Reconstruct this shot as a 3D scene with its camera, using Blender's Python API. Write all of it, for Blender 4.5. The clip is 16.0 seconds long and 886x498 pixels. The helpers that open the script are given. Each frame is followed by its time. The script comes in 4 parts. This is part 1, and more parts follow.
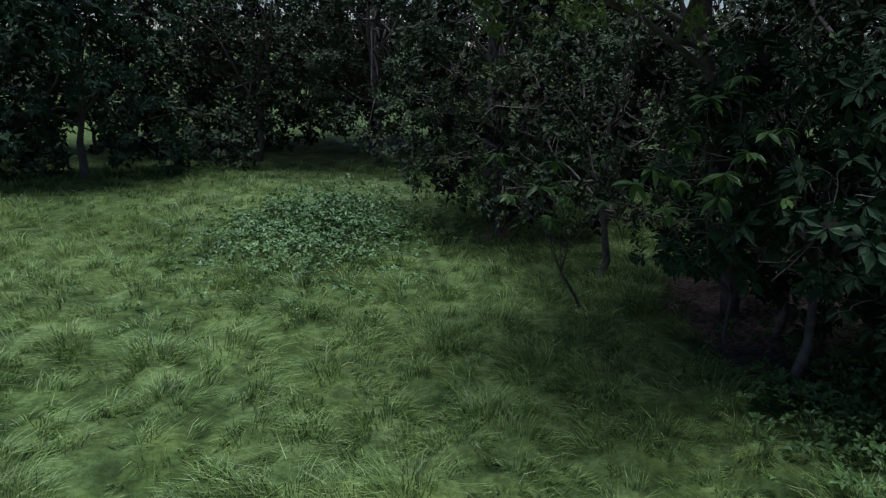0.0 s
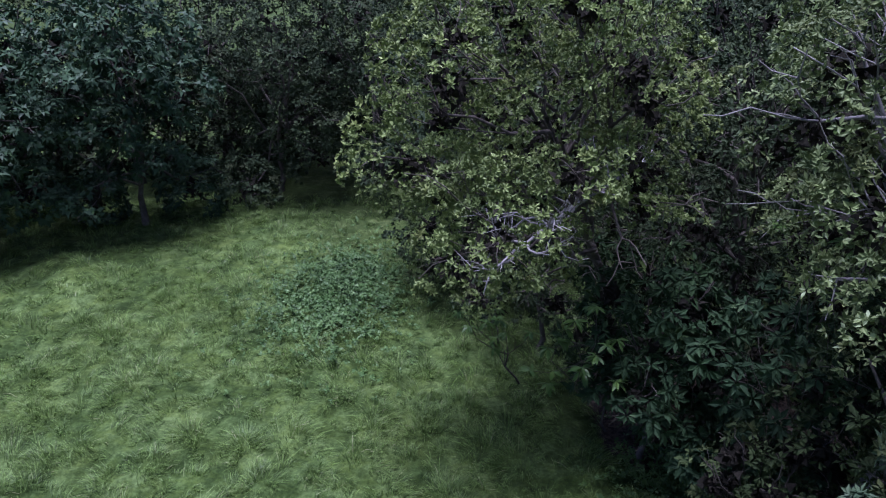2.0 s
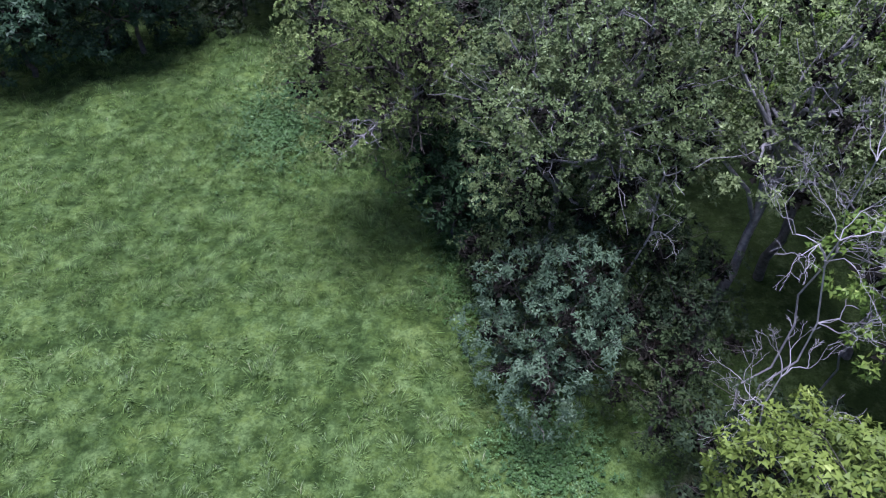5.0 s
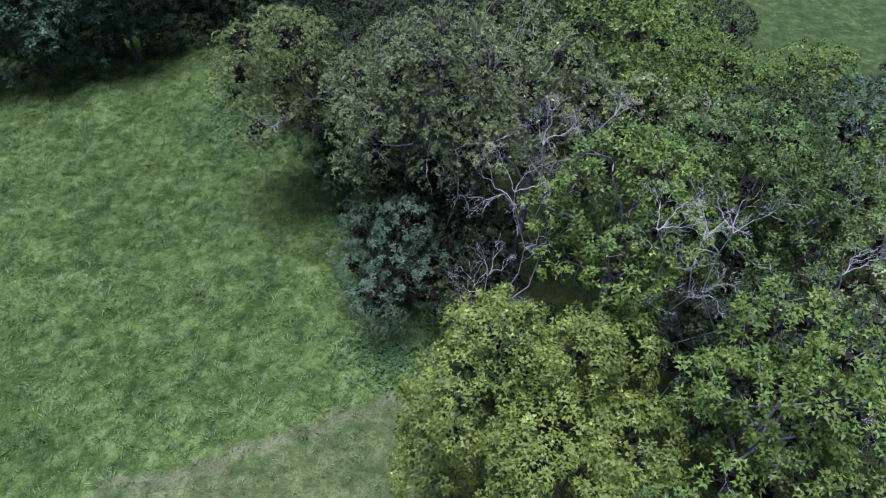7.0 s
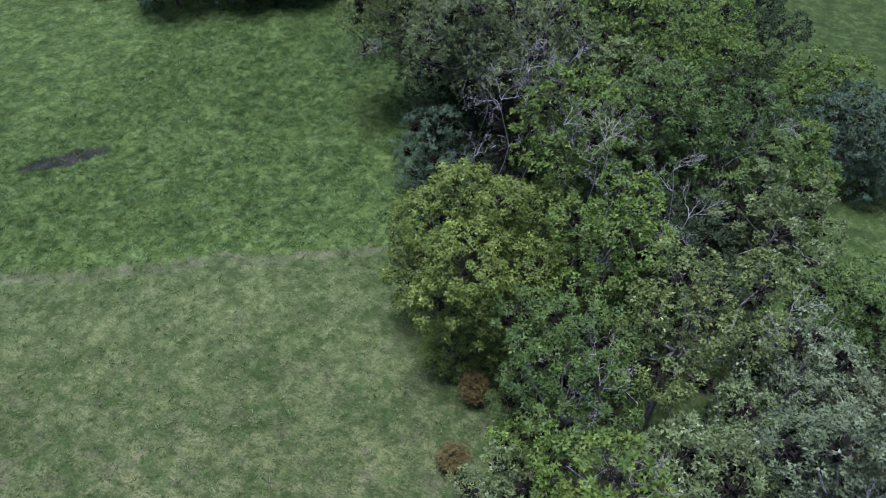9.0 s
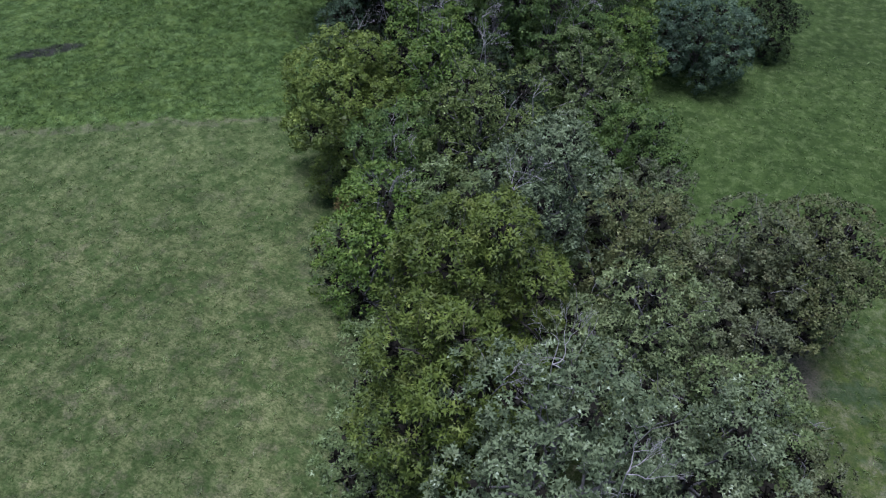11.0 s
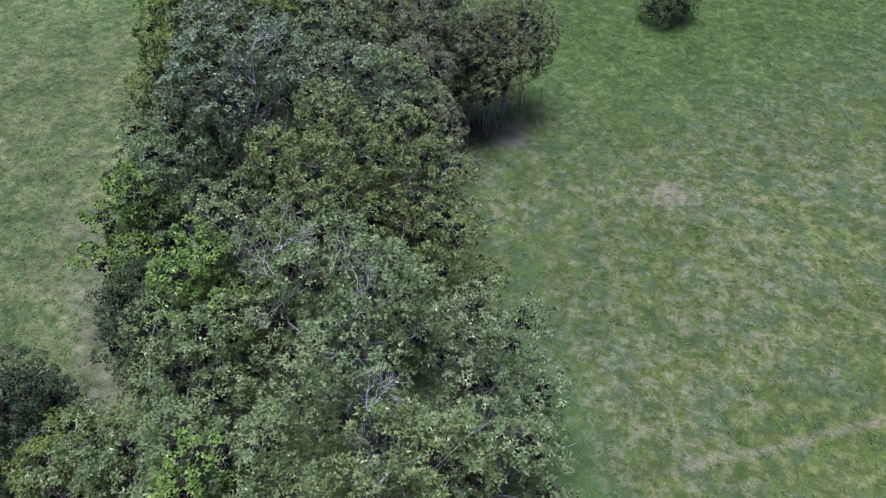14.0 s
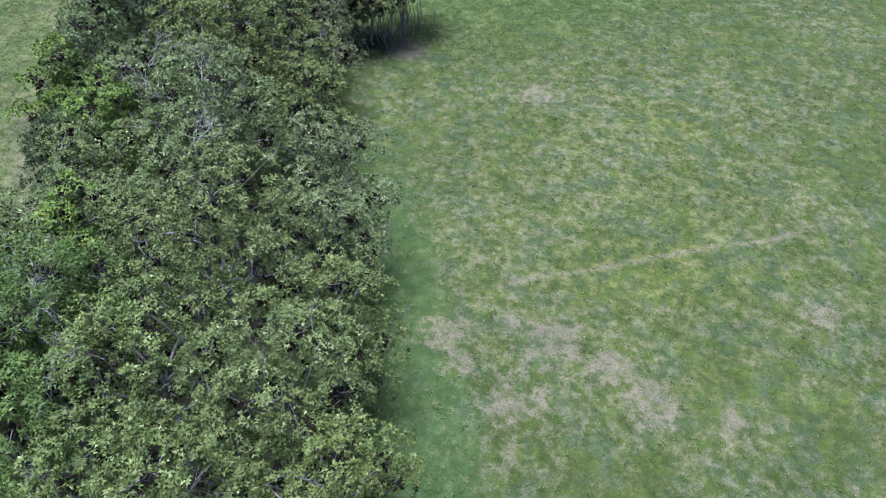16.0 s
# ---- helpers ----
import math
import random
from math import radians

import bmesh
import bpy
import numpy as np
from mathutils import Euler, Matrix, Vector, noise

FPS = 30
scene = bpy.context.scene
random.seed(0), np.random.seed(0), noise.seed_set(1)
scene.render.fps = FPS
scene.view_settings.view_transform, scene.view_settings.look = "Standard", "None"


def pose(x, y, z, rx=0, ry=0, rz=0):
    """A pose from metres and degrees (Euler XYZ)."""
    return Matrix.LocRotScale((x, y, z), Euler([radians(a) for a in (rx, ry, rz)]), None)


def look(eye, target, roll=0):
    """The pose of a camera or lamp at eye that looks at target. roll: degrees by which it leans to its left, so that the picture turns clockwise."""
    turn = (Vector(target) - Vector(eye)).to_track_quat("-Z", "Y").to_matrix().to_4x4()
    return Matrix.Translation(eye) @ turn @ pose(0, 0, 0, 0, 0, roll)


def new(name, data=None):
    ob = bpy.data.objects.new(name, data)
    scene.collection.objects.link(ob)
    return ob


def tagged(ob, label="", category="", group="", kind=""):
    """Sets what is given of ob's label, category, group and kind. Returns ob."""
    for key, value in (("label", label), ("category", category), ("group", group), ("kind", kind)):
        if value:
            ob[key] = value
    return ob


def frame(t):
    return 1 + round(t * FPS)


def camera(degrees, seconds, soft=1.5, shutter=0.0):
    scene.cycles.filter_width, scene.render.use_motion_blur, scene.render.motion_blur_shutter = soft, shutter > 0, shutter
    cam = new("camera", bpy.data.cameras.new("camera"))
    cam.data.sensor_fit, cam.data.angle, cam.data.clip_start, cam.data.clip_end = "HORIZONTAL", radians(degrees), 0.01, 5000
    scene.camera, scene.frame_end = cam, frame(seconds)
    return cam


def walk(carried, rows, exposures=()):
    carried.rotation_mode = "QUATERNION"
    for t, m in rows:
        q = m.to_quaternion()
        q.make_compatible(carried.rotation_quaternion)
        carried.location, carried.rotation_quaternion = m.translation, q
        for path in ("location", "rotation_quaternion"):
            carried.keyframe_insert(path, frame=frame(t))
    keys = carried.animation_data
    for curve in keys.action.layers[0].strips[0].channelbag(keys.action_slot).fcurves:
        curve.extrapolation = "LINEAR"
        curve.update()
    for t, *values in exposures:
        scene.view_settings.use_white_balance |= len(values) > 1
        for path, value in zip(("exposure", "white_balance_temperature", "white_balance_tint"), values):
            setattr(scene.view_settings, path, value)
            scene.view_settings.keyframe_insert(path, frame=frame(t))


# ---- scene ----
cam = camera(64.0, 16.0, soft=1.2)
PATH = [
    (0, (-0.051, -0.032, 6.898), (-0.074, 1.89, 6.345), 1.4),
    (0.5, (-0.042, -1.38, 9.235), (-0.07, 0.538, 8.671), 1.2),
    (1, (0.072, -2.806, 11.645), (0.039, -0.893, 11.061), 0.9),
    (1.5, (0.314, -4.284, 14.248), (0.283, -2.399, 13.58), 0.8),
    (2, (0.755, -5.957, 16.895), (0.725, -4.13, 16.082), 0.7),
    (2.5, (1.344, -7.566, 19.532), (1.316, -5.813, 18.569), 0.6),
    (3, (2.111, -9.401, 22.126), (2.088, -7.734, 21.021), 0.7),
    (3.5, (3.057, -11.411, 24.59), (3.04, -9.841, 23.35), 1.0),
    (3.7, (3.532, -12.286, 25.469), (3.516, -10.757, 24.18), 1.2),
    (5.8, (10.004, -21.779, 34.37), (9.997, -20.383, 32.938), 0.9),
    (6, (10.943, -23.011, 35.292), (10.939, -21.613, 33.861), 1.0),
    (6.5, (13.692, -26.264, 37.483), (13.671, -24.865, 36.053), 0.9),
    (7, (16.615, -29.941, 39.649), (16.56, -28.538, 38.224), 1.1),
    (7.5, (19.854, -33.837, 41.867), (19.745, -32.437, 40.443), 1.0),
    (8, (23.337, -37.997, 44.051), (23.095, -36.613, 42.627), 1.0),
    (8.2, (24.487, -39.751, 45.028), (24.165, -38.389, 43.599), 1.3),
    (10.3, (42.784, -55.143, 47.1), (42.266, -53.864, 45.652), -0.4),
    (10.5, (44.579, -56.604, 47.14), (44.064, -55.325, 45.691), -0.2),
    (11, (49.308, -60.14, 47.116), (48.797, -58.86, 45.667), 0.0),
    (11.5, (54.33, -63.497, 47.06), (53.82, -62.216, 45.611), 0.1),
    (12, (59.212, -66.886, 47.146), (58.708, -65.606, 45.694), 0.5),
    (12.5, (63.881, -70.473, 47.081), (63.377, -69.192, 45.631), 0.6),
    (13, (68.481, -74.092, 47.099), (67.979, -72.81, 45.647), 0.7),
    (13.5, (73.099, -77.706, 47.043), (72.603, -76.421, 45.593), 1.0),
    (14, (78.097, -81.224, 47.063), (77.623, -79.931, 45.613), 1.0),
    (14.5, (83.156, -84.741, 46.978), (82.692, -83.443, 45.529), 1.2),
    (15, (87.644, -88.031, 46.894), (87.184, -86.731, 45.446), 1.5),
    (15.5, (91.396, -90.896, 46.751), (90.936, -89.593, 45.305), 1.6),
    (16, (94.327, -93.345, 46.663), (93.869, -92.041, 45.217), 1.8),
]
EXPOSURES = ((0, 0.38, 5450, 19), (1.5, 0.60, 5200, 36), (2.5, 0.90, 5220, 33), (3.5, 1.00, 5250, 30), (6, 0.74, 5270, 27), (8, 0.64, 5260, 26), (10.5, 0.10, 5310, 19), (11.5, 0.08, 5310, 20), (12.5, 0.20, 5280, 23), (13.5, 0.51, 5290, 23), (15, 0.92, 5320, 20), (16, 1.02, 5330, 18))
walk(cam, [(t, look(eye, target, roll)) for t, eye, target, roll in PATH], EXPOSURES)

# ---- world, sun, exposure ----
world = bpy.data.worlds.new("overcast_sky")
scene.world = world
world.use_nodes = True
wn = world.node_tree.nodes
sky = wn.new("ShaderNodeTexSky")
sky.sky_type, sky.sun_disc = "NISHITA", False
SUN_ELEVATION, SUN_AZIMUTH = radians(86), radians(-98)
sky.sun_elevation, sky.sun_rotation = SUN_ELEVATION, SUN_AZIMUTH
sky.air_density, sky.dust_density = 1.0, 0.4
world.node_tree.links.new(sky.outputs[0], wn["Background"].inputs[0])
wn["Background"].inputs[1].default_value = 0.05
sun = new("sun", bpy.data.lights.new("sun", "SUN"))
sun.data.energy, sun.data.angle, sun.data.color = 5.0, radians(30), (1.0, 0.98, 0.96)
sun_way = Vector((math.sin(SUN_AZIMUTH) * math.cos(SUN_ELEVATION), math.cos(SUN_AZIMUTH) * math.cos(SUN_ELEVATION), math.sin(SUN_ELEVATION)))
sun.matrix_world = look(sun_way * 100, (0, 0, 0))


# ---- materials ----
class Nodes:
    """Short hand for building a node material."""

    def __init__(self, name):
        self.mat = bpy.data.materials.new(name)
        self.mat.use_nodes = True
        self.tree = self.mat.node_tree
        self.bsdf = self.tree.nodes["Principled BSDF"]
        self.out = self.tree.nodes["Material Output"]
        self.geo = self.tree.nodes.new("ShaderNodeNewGeometry")

    def put(self, value, socket):
        if isinstance(value, bpy.types.NodeSocket):
            self.tree.links.new(value, socket)
        else:
            socket.default_value = value

    def math(self, op, a, b=0.0, clamp=False):
        n = self.tree.nodes.new("ShaderNodeMath")
        n.operation, n.use_clamp = op, clamp
        self.put(a, n.inputs[0])
        self.put(b, n.inputs[1])
        return n.outputs[0]

    def mix(self, fac, a, b, blend="MIX"):
        n = self.tree.nodes.new("ShaderNodeMix")
        n.data_type, n.blend_type = "RGBA", blend
        self.put(fac, n.inputs[0])
        self.put(a if isinstance(a, bpy.types.NodeSocket) else (*a, 1.0), n.inputs[6])
        self.put(b if isinstance(b, bpy.types.NodeSocket) else (*b, 1.0), n.inputs[7])
        return n.outputs[2]

    def noise(self, scale, detail=3.0, rough=0.55, stretch=None, shift=0.0):
        n = self.tree.nodes.new("ShaderNodeTexNoise")
        n.inputs["Scale"].default_value, n.inputs["Detail"].default_value, n.inputs["Roughness"].default_value = scale, detail, rough
        m = self.tree.nodes.new("ShaderNodeMapping")
        m.inputs["Location"].default_value = (shift, shift * 0.7, 0)
        if stretch:
            m.inputs["Rotation"].default_value = (0, 0, radians(stretch[0]))
            m.inputs["Scale"].default_value = (1, stretch[1], 1)
        self.tree.links.new(self.geo.outputs["Position"], m.inputs[0])
        self.tree.links.new(m.outputs[0], n.inputs["Vector"])
        return n.outputs[0]

    def cells(self, scale, warp):
        """Rounded cells over the plan: how near a place lies to its cell's middle, and the cell's own chance value."""
        w = self.tree.nodes.new("ShaderNodeTexNoise")
        w.inputs["Scale"].default_value, w.inputs["Detail"].default_value = 0.9, 3.0
        self.tree.links.new(self.geo.outputs["Position"], w.inputs["Vector"])
        a = self.tree.nodes.new("ShaderNodeVectorMath")
        a.operation = "MULTIPLY_ADD"
        a.inputs[1].default_value = (warp, warp, 0)
        self.tree.links.new(w.outputs[1], a.inputs[0])
        flat = self.tree.nodes.new("ShaderNodeVectorMath")
        flat.operation = "MULTIPLY"
        flat.inputs[1].default_value = (1, 1, 0)
        self.tree.links.new(self.geo.outputs["Position"], flat.inputs[0])
        self.tree.links.new(flat.outputs[0], a.inputs[2])
        v = self.tree.nodes.new("ShaderNodeTexVoronoi")
        v.inputs["Scale"].default_value = scale
        self.tree.links.new(a.outputs[0], v.inputs["Vector"])
        own = self.tree.nodes.new("ShaderNodeSeparateColor")
        self.tree.links.new(v.outputs["Color"], own.inputs[0])
        return v.outputs["Distance"], own.outputs[0]

    def ramp(self, fac, lo, hi):
        n = self.tree.nodes.new("ShaderNodeMapRange")
        n.interpolation_type = "SMOOTHSTEP"
        self.put(fac, n.inputs[0])
        n.inputs[1].default_value, n.inputs[2].default_value = lo, hi
        return n.outputs[0]

    def xy(self):
        n = self.tree.nodes.new("ShaderNodeSeparateXYZ")
        self.tree.links.new(self.geo.outputs["Position"], n.inputs[0])
        return n.outputs[0], n.outputs[1]

    def bump(self, height, strength, distance):
        n = self.tree.nodes.new("ShaderNodeBump")
        n.inputs["Strength"].default_value, n.inputs["Distance"].default_value = strength, distance
        self.tree.links.new(height, n.inputs["Height"])
        self.tree.links.new(n.outputs[0], self.bsdf.inputs["Normal"])

    def translucent(self, colour, share):
        t = self.tree.nodes.new("ShaderNodeBsdfTranslucent")
        self.put(colour, t.inputs[0])
        m = self.tree.nodes.new("ShaderNodeMixShader")
        m.inputs[0].default_value = share
        self.tree.links.new(self.bsdf.outputs[0], m.inputs[1])
        self.tree.links.new(t.outputs[0], m.inputs[2])
        self.tree.links.new(m.outputs[0], self.out.inputs[0])


def leaf_material(name, dark, light, young, gloss=0.6, share=0.05, young_from=0.86, warm=(0.15, 0.14, 0.045), vary=0.75, shine=0.26):
    """Leaves that vary one by one, from clump to clump and from bough to bough."""
    n = Nodes(name)
    island = n.geo.outputs["Random Per Island"]
    clump, bough = n.ramp(n.noise(1.3, 2.0), 0.34, 0.66), n.ramp(n.noise(0.28, 2.0, shift=3), 0.36, 0.64)
    tone = n.math("ADD", n.math("MULTIPLY", island, 0.16), n.math("ADD", n.math("MULTIPLY", clump, 0.52), n.math("MULTIPLY", bough, 0.32)))
    colour = n.mix(tone, dark, light)
    colour = n.mix(n.math("MULTIPLY", n.ramp(n.noise(0.7, 3.0, shift=11), 0.52, 0.70), 0.32), colour, warm)
    colour = n.mix(n.ramp(n.math("ADD", n.math("MULTIPLY", island, 0.45), n.math("MULTIPLY", clump, 0.55)), young_from, young_from + 0.12), colour, young)
    own = n.tree.nodes.new("ShaderNodeObjectInfo").outputs["Random"]
    colour = n.mix(n.math("MULTIPLY", n.ramp(own, 0.45, 1.0), vary), colour, (1.0, 1.0, 0.64), "MULTIPLY")
    colour = n.mix(n.math("MULTIPLY", n.math("SUBTRACT", 1.0, n.ramp(own, 0.0, 0.4)), vary), colour, (0.88, 0.92, 0.92), "MULTIPLY")
    n.put(colour, n.bsdf.inputs["Base Color"])
    n.bsdf.inputs["Roughness"].default_value = gloss
    n.bsdf.inputs["Specular IOR Level"].default_value = shine
    n.translucent(colour, share)
    return n.mat


def bark_material(name, dark, light):
    n = Nodes(name)
    blotch = n.ramp(n.noise(5.0, 4.0), 0.35, 0.65)
    fine = n.noise(38.0, 3.0)
    n.put(n.mix(n.math("MULTIPLY", n.math("ADD", blotch, fine), 0.5), dark, light), n.bsdf.inputs["Base Color"])
    n.bsdf.inputs["Roughness"].default_value = 0.9
    n.bsdf.inputs["Specular IOR Level"].default_value = 0.15
    n.bump(fine, 0.5, 0.02)
    return n.mat


def field_colour(n):
    """The pasture's colour over the plan: lush grass, a paler grazed field beyond a worn line, and an eastern field with dry patches."""
    x, y = n.xy()
    broad, middle, small, fine = n.noise(0.06, 3.0, shift=5), n.noise(0.42, 5.0, 0.64), n.noise(0.95, 6.0, 0.70), n.noise(7.0, 4.0, 0.6)
    tuft, drift, spread = n.noise(1.9, 6.0, 0.72, None, 9), n.noise(0.20, 5.0, 0.64, (35, 1.4), 17), n.noise(0.65, 5.0, 0.66, None, 31)
    clumps = n.ramp(tuft, 0.46, 0.62)
    wobble = n.math("ADD", n.math("MULTIPLY", n.math("SUBTRACT", n.noise(0.5, 4.0, 0.6), 0.5), 3.0), n.math("MULTIPLY", n.math("SUBTRACT", n.noise(0.09, 2.0), 0.5), 4.0))
    # lush
    lush = n.mix(n.ramp(middle, 0.26, 0.62), LUSH_DARK, LUSH_LIGHT)
    lush = n.mix(n.math("MULTIPLY", n.ramp(small, 0.46, 0.60), 0.6), lush, LUSH_PALE)
    wisp = n.noise(2.9, 5.0, 0.70, (30, 1.8), 61)
    lush = n.mix(n.math("MULTIPLY", n.ramp(wisp, 0.48, 0.58), 0.42), lush, LUSH_PALE)
    lush = n.mix(n.math("MULTIPLY", n.ramp(drift, 0.48, 0.66), 0.4), lush, LUSH_YELLOW)
    lush = n.mix(n.math("MULTIPLY", clumps, 0.6), lush, LUSH_DARK)
    # grazed, paler
    grazed = n.mix(n.ramp(drift, 0.42, 0.56), GRAZED_GREEN, GRAZED_LIGHT)
    grazed = n.mix(n.math("MULTIPLY", n.ramp(small, 0.44, 0.62), 0.62), grazed, GRAZED_DRY)
    grazed = n.mix(n.math("MULTIPLY", n.ramp(middle, 0.52, 0.62), 0.6), grazed, GRAZED_BROWN)
    grazed = n.mix(n.math("MULTIPLY", n.ramp(spread, 0.52, 0.62), 0.6), grazed, GRAZED_GREEN)
    grazed = n.mix(n.math("MULTIPLY", n.ramp(wisp, 0.47, 0.62), 0.6), grazed, LUSH_DARK)
    grazed = n.mix(n.math("MULTIPLY", n.ramp(n.noise(1.25, 5.0, 0.70, (20, 1.5), 83), 0.50, 0.60), 0.52), grazed, GRAZED_DARK)
    # eastern field: greener to the north, dry and patchy to the south
    ripe = n.math("SUBTRACT", 1.0, n.ramp(n.math("ADD", n.math("POWER", n.math("ADD", n.math("POWER", n.math("SUBTRACT", x, 94.0), 2.0), n.math("POWER", n.math("MULTIPLY", n.math("ADD", y, 38.0), 0.8), 2.0)), 0.5), n.math("MULTIPLY", wobble, 3.0)), 6.0, 24.0))
    east = n.mix(n.math("MULTIPLY", n.ramp(n.math("ADD", n.math("MULTIPLY", middle, 0.4), n.math("MULTIPLY", small, 0.6)), 0.42, 0.58), n.math("ADD", 0.42, n.math("MULTIPLY", ripe, 0.58))), EAST_GREEN, EAST_YELLOW)
    east = n.mix(n.math("MULTIPLY", n.ramp(n.noise(0.30, 5.0, 0.66, None, 71), 0.47, 0.60), 0.75), east, EAST_COOL)
    east = n.mix(n.math("MULTIPLY", n.ramp(spread, 0.51, 0.60), 0.7), east, EAST_FRESH)
    dry = n.math("MULTIPLY", n.ramp(small, 0.44, 0.62), n.ramp(n.math("ADD", n.math("MULTIPLY", broad, 0.5), n.math("MULTIPLY", middle, 0.5)), 0.43, 0.55))
    east = n.mix(n.math("MULTIPLY", dry, 0.85), east, EAST_DRY)
    east = n.mix(n.math("MULTIPLY", clumps, 0.5), east, EAST_DEEP)
    north = n.mix(n.ramp(middle, 0.34, 0.64), EAST_DEEP, NORTH_GREEN)
    north = n.mix(n.math("MULTIPLY", n.ramp(small, 0.47, 0.62), 0.5), north, GRAZED_FRESH)
    north = n.mix(n.math("MULTIPLY", clumps, 0.5), north, LUSH_DARK)
    east = n.mix(n.ramp(n.math("SUBTRACT", n.math("ADD", y, n.math("MULTIPLY", broad, 30.0)), n.math("MAXIMUM", n.math("SUBTRACT", x, 74.0), 0.0)), -12.0, 16.0), east, north)
    # the worn line between lush and grazed: y = 0.5 x - 10.6
    gap = n.math("ADD", n.math("SUBTRACT", n.math("ADD", y, 10.6), n.math("MULTIPLY", x, 0.5)), wobble)
    grazed = n.mix(n.math("MULTIPLY", n.ramp(gap, -26.0, -3.0), 0.45), grazed, n.mix(n.ramp(small, 0.40, 0.62), GRAZED_GREEN, GRAZED_FRESH))
    colour = n.mix(n.ramp(n.math("ADD", gap, n.math("MULTIPLY", n.math("SUBTRACT", small, 0.5), 3.0)), -1.6, 0.8), grazed, lush)
    edge = n.math("MULTIPLY", n.ramp(gap, -1.5, -0.4), n.math("SUBTRACT", 1.0, n.ramp(gap, -0.2, 0.8)))
    colour = n.mix(n.math("MULTIPLY", n.math("MULTIPLY", edge, 0.6), n.ramp(small, 0.36, 0.56)), colour, GRAZED_WORN)
    gap_2 = n.math("ADD", n.math("SUBTRACT", n.math("ADD", y, 62.9), n.math("MULTIPLY", x, 0.53)), n.math("MULTIPLY", wobble, 0.3))
    edge_2 = n.math("SUBTRACT", 1.0, n.ramp(n.math("ABSOLUTE", gap_2), 0.1, 0.9))
    colour = n.mix(n.math("MULTIPLY", edge_2, 0.4), colour, LUSH_DARK)
    # east of the wood
    side = n.math("ADD", n.math("MULTIPLY", n.math("SUBTRACT", x, 10.0), 0.776), n.math("MULTIPLY", n.math("SUBTRACT", y, 5.0), 0.63))
    colour = n.mix(n.ramp(side, 2.0, 6.0), colour, east)
    # a trodden cattle path in the eastern field
    path = n.math("ADD", n.math("SUBTRACT", n.math("ADD", y, 112.6), n.math("MULTIPLY", x, 0.69)), n.math("MULTIPLY", wobble, 0.8))
    trod = n.math("MULTIPLY", n.math("SUBTRACT", 1.0, n.ramp(n.math("ADD", n.math("ABSOLUTE", path), n.math("MULTIPLY", n.math("SUBTRACT", small, 0.5), 1.6)), 0.05, 0.75)), n.math("MULTIPLY", n.ramp(x, 80.0, 90.0), n.math("SUBTRACT", 1.0, n.ramp(x, 108.0, 116.0))))
    colour = n.mix(n.math("MULTIPLY", n.math("MULTIPLY", trod, 0.65), n.ramp(small, 0.36, 0.58)), colour, BARE)
    # bare and muddy spots
    spot = None
    for sx, sy, sr in BARE_SPOTS:
        near = n.math("POWER", n.math("ADD", n.math("POWER", n.math("SUBTRACT", x, sx), 2.0), n.math("POWER", n.math("SUBTRACT", y, sy), 2.0)), 0.5)
        near = n.math("DIVIDE", n.math("ADD", near, n.math("MULTIPLY", wobble, 0.9 * sr ** 0.5)), sr)
        near = n.math("SUBTRACT", 1.0, n.ramp(near, 0.1, 1.9))
        spot = near if spot is None else n.math("MAXIMUM", spot, near)
    ragged = n.math("ADD", n.math("MULTIPLY", spot, 0.75), n.math("ADD", n.math("MULTIPLY", n.math("SUBTRACT", small, 0.5), 2.4), n.math("MULTIPLY", n.math("SUBTRACT", tuft, 0.5), 1.6)))
    ragged = n.math("MULTIPLY", n.ramp(ragged, 0.15, 0.95), n.ramp(spot, 0.02, 0.3))
    colour = n.mix(n.math("MULTIPLY", ragged, 0.7), colour, BARE)
    def near_to(cx, cy, cr):
        away = n.math("POWER", n.math("ADD", n.math("POWER", n.math("SUBTRACT", x, cx), 2.0), n.math("POWER", n.math("SUBTRACT", y, cy), 2.0)), 0.5)
        return n.math("SUBTRACT", 1.0, n.ramp(n.math("ADD", away, wobble), cr * 0.5, cr))

    # bare soil beneath the eastern corner's stems, the strip by the wood, and fresh grass along it
    colour = n.mix(n.math("MULTIPLY", near_to(63.0, -20.8, 3.6), 0.85), colour, SOIL)
    strip = n.math("ABSOLUTE", n.math("ADD", n.math("MULTIPLY", n.math("ADD", n.math("ADD", y, 19.5), n.math("MULTIPLY", x, 0.98)), 0.71), n.math("MULTIPLY", wobble, 0.5)))
    strip = n.math("MULTIPLY", n.math("SUBTRACT", 1.0, n.ramp(strip, 0.6, 3.0)), n.math("SUBTRACT", 1.0, n.ramp(y, -50.0, -44.0)))
    colour = n.mix(n.math("MULTIPLY", n.math("MULTIPLY", strip, 0.65), n.ramp(small, 0.38, 0.56)), colour, GRAZED_WORN)
    verge = n.math("ADD", n.math("ADD", n.math("SUBTRACT", x, 46.6), n.math("MULTIPLY", y, 0.55)), wobble)
    verge = n.math("MULTIPLY", n.math("SUBTRACT", 1.0, n.ramp(verge, 2.0, 6.5)), n.ramp(side, 4.0, 8.0))
    verge = n.math("MULTIPLY", n.math("MULTIPLY", verge, n.math("SUBTRACT", 1.0, n.ramp(y, -58.0, -30.0))), n.math("SUBTRACT", 1.0, ragged))
    colour = n.mix(n.math("MULTIPLY", n.math("MULTIPLY", verge, 0.8), n.ramp(tuft, 0.26, 0.54)), colour, EAST_VERGE)
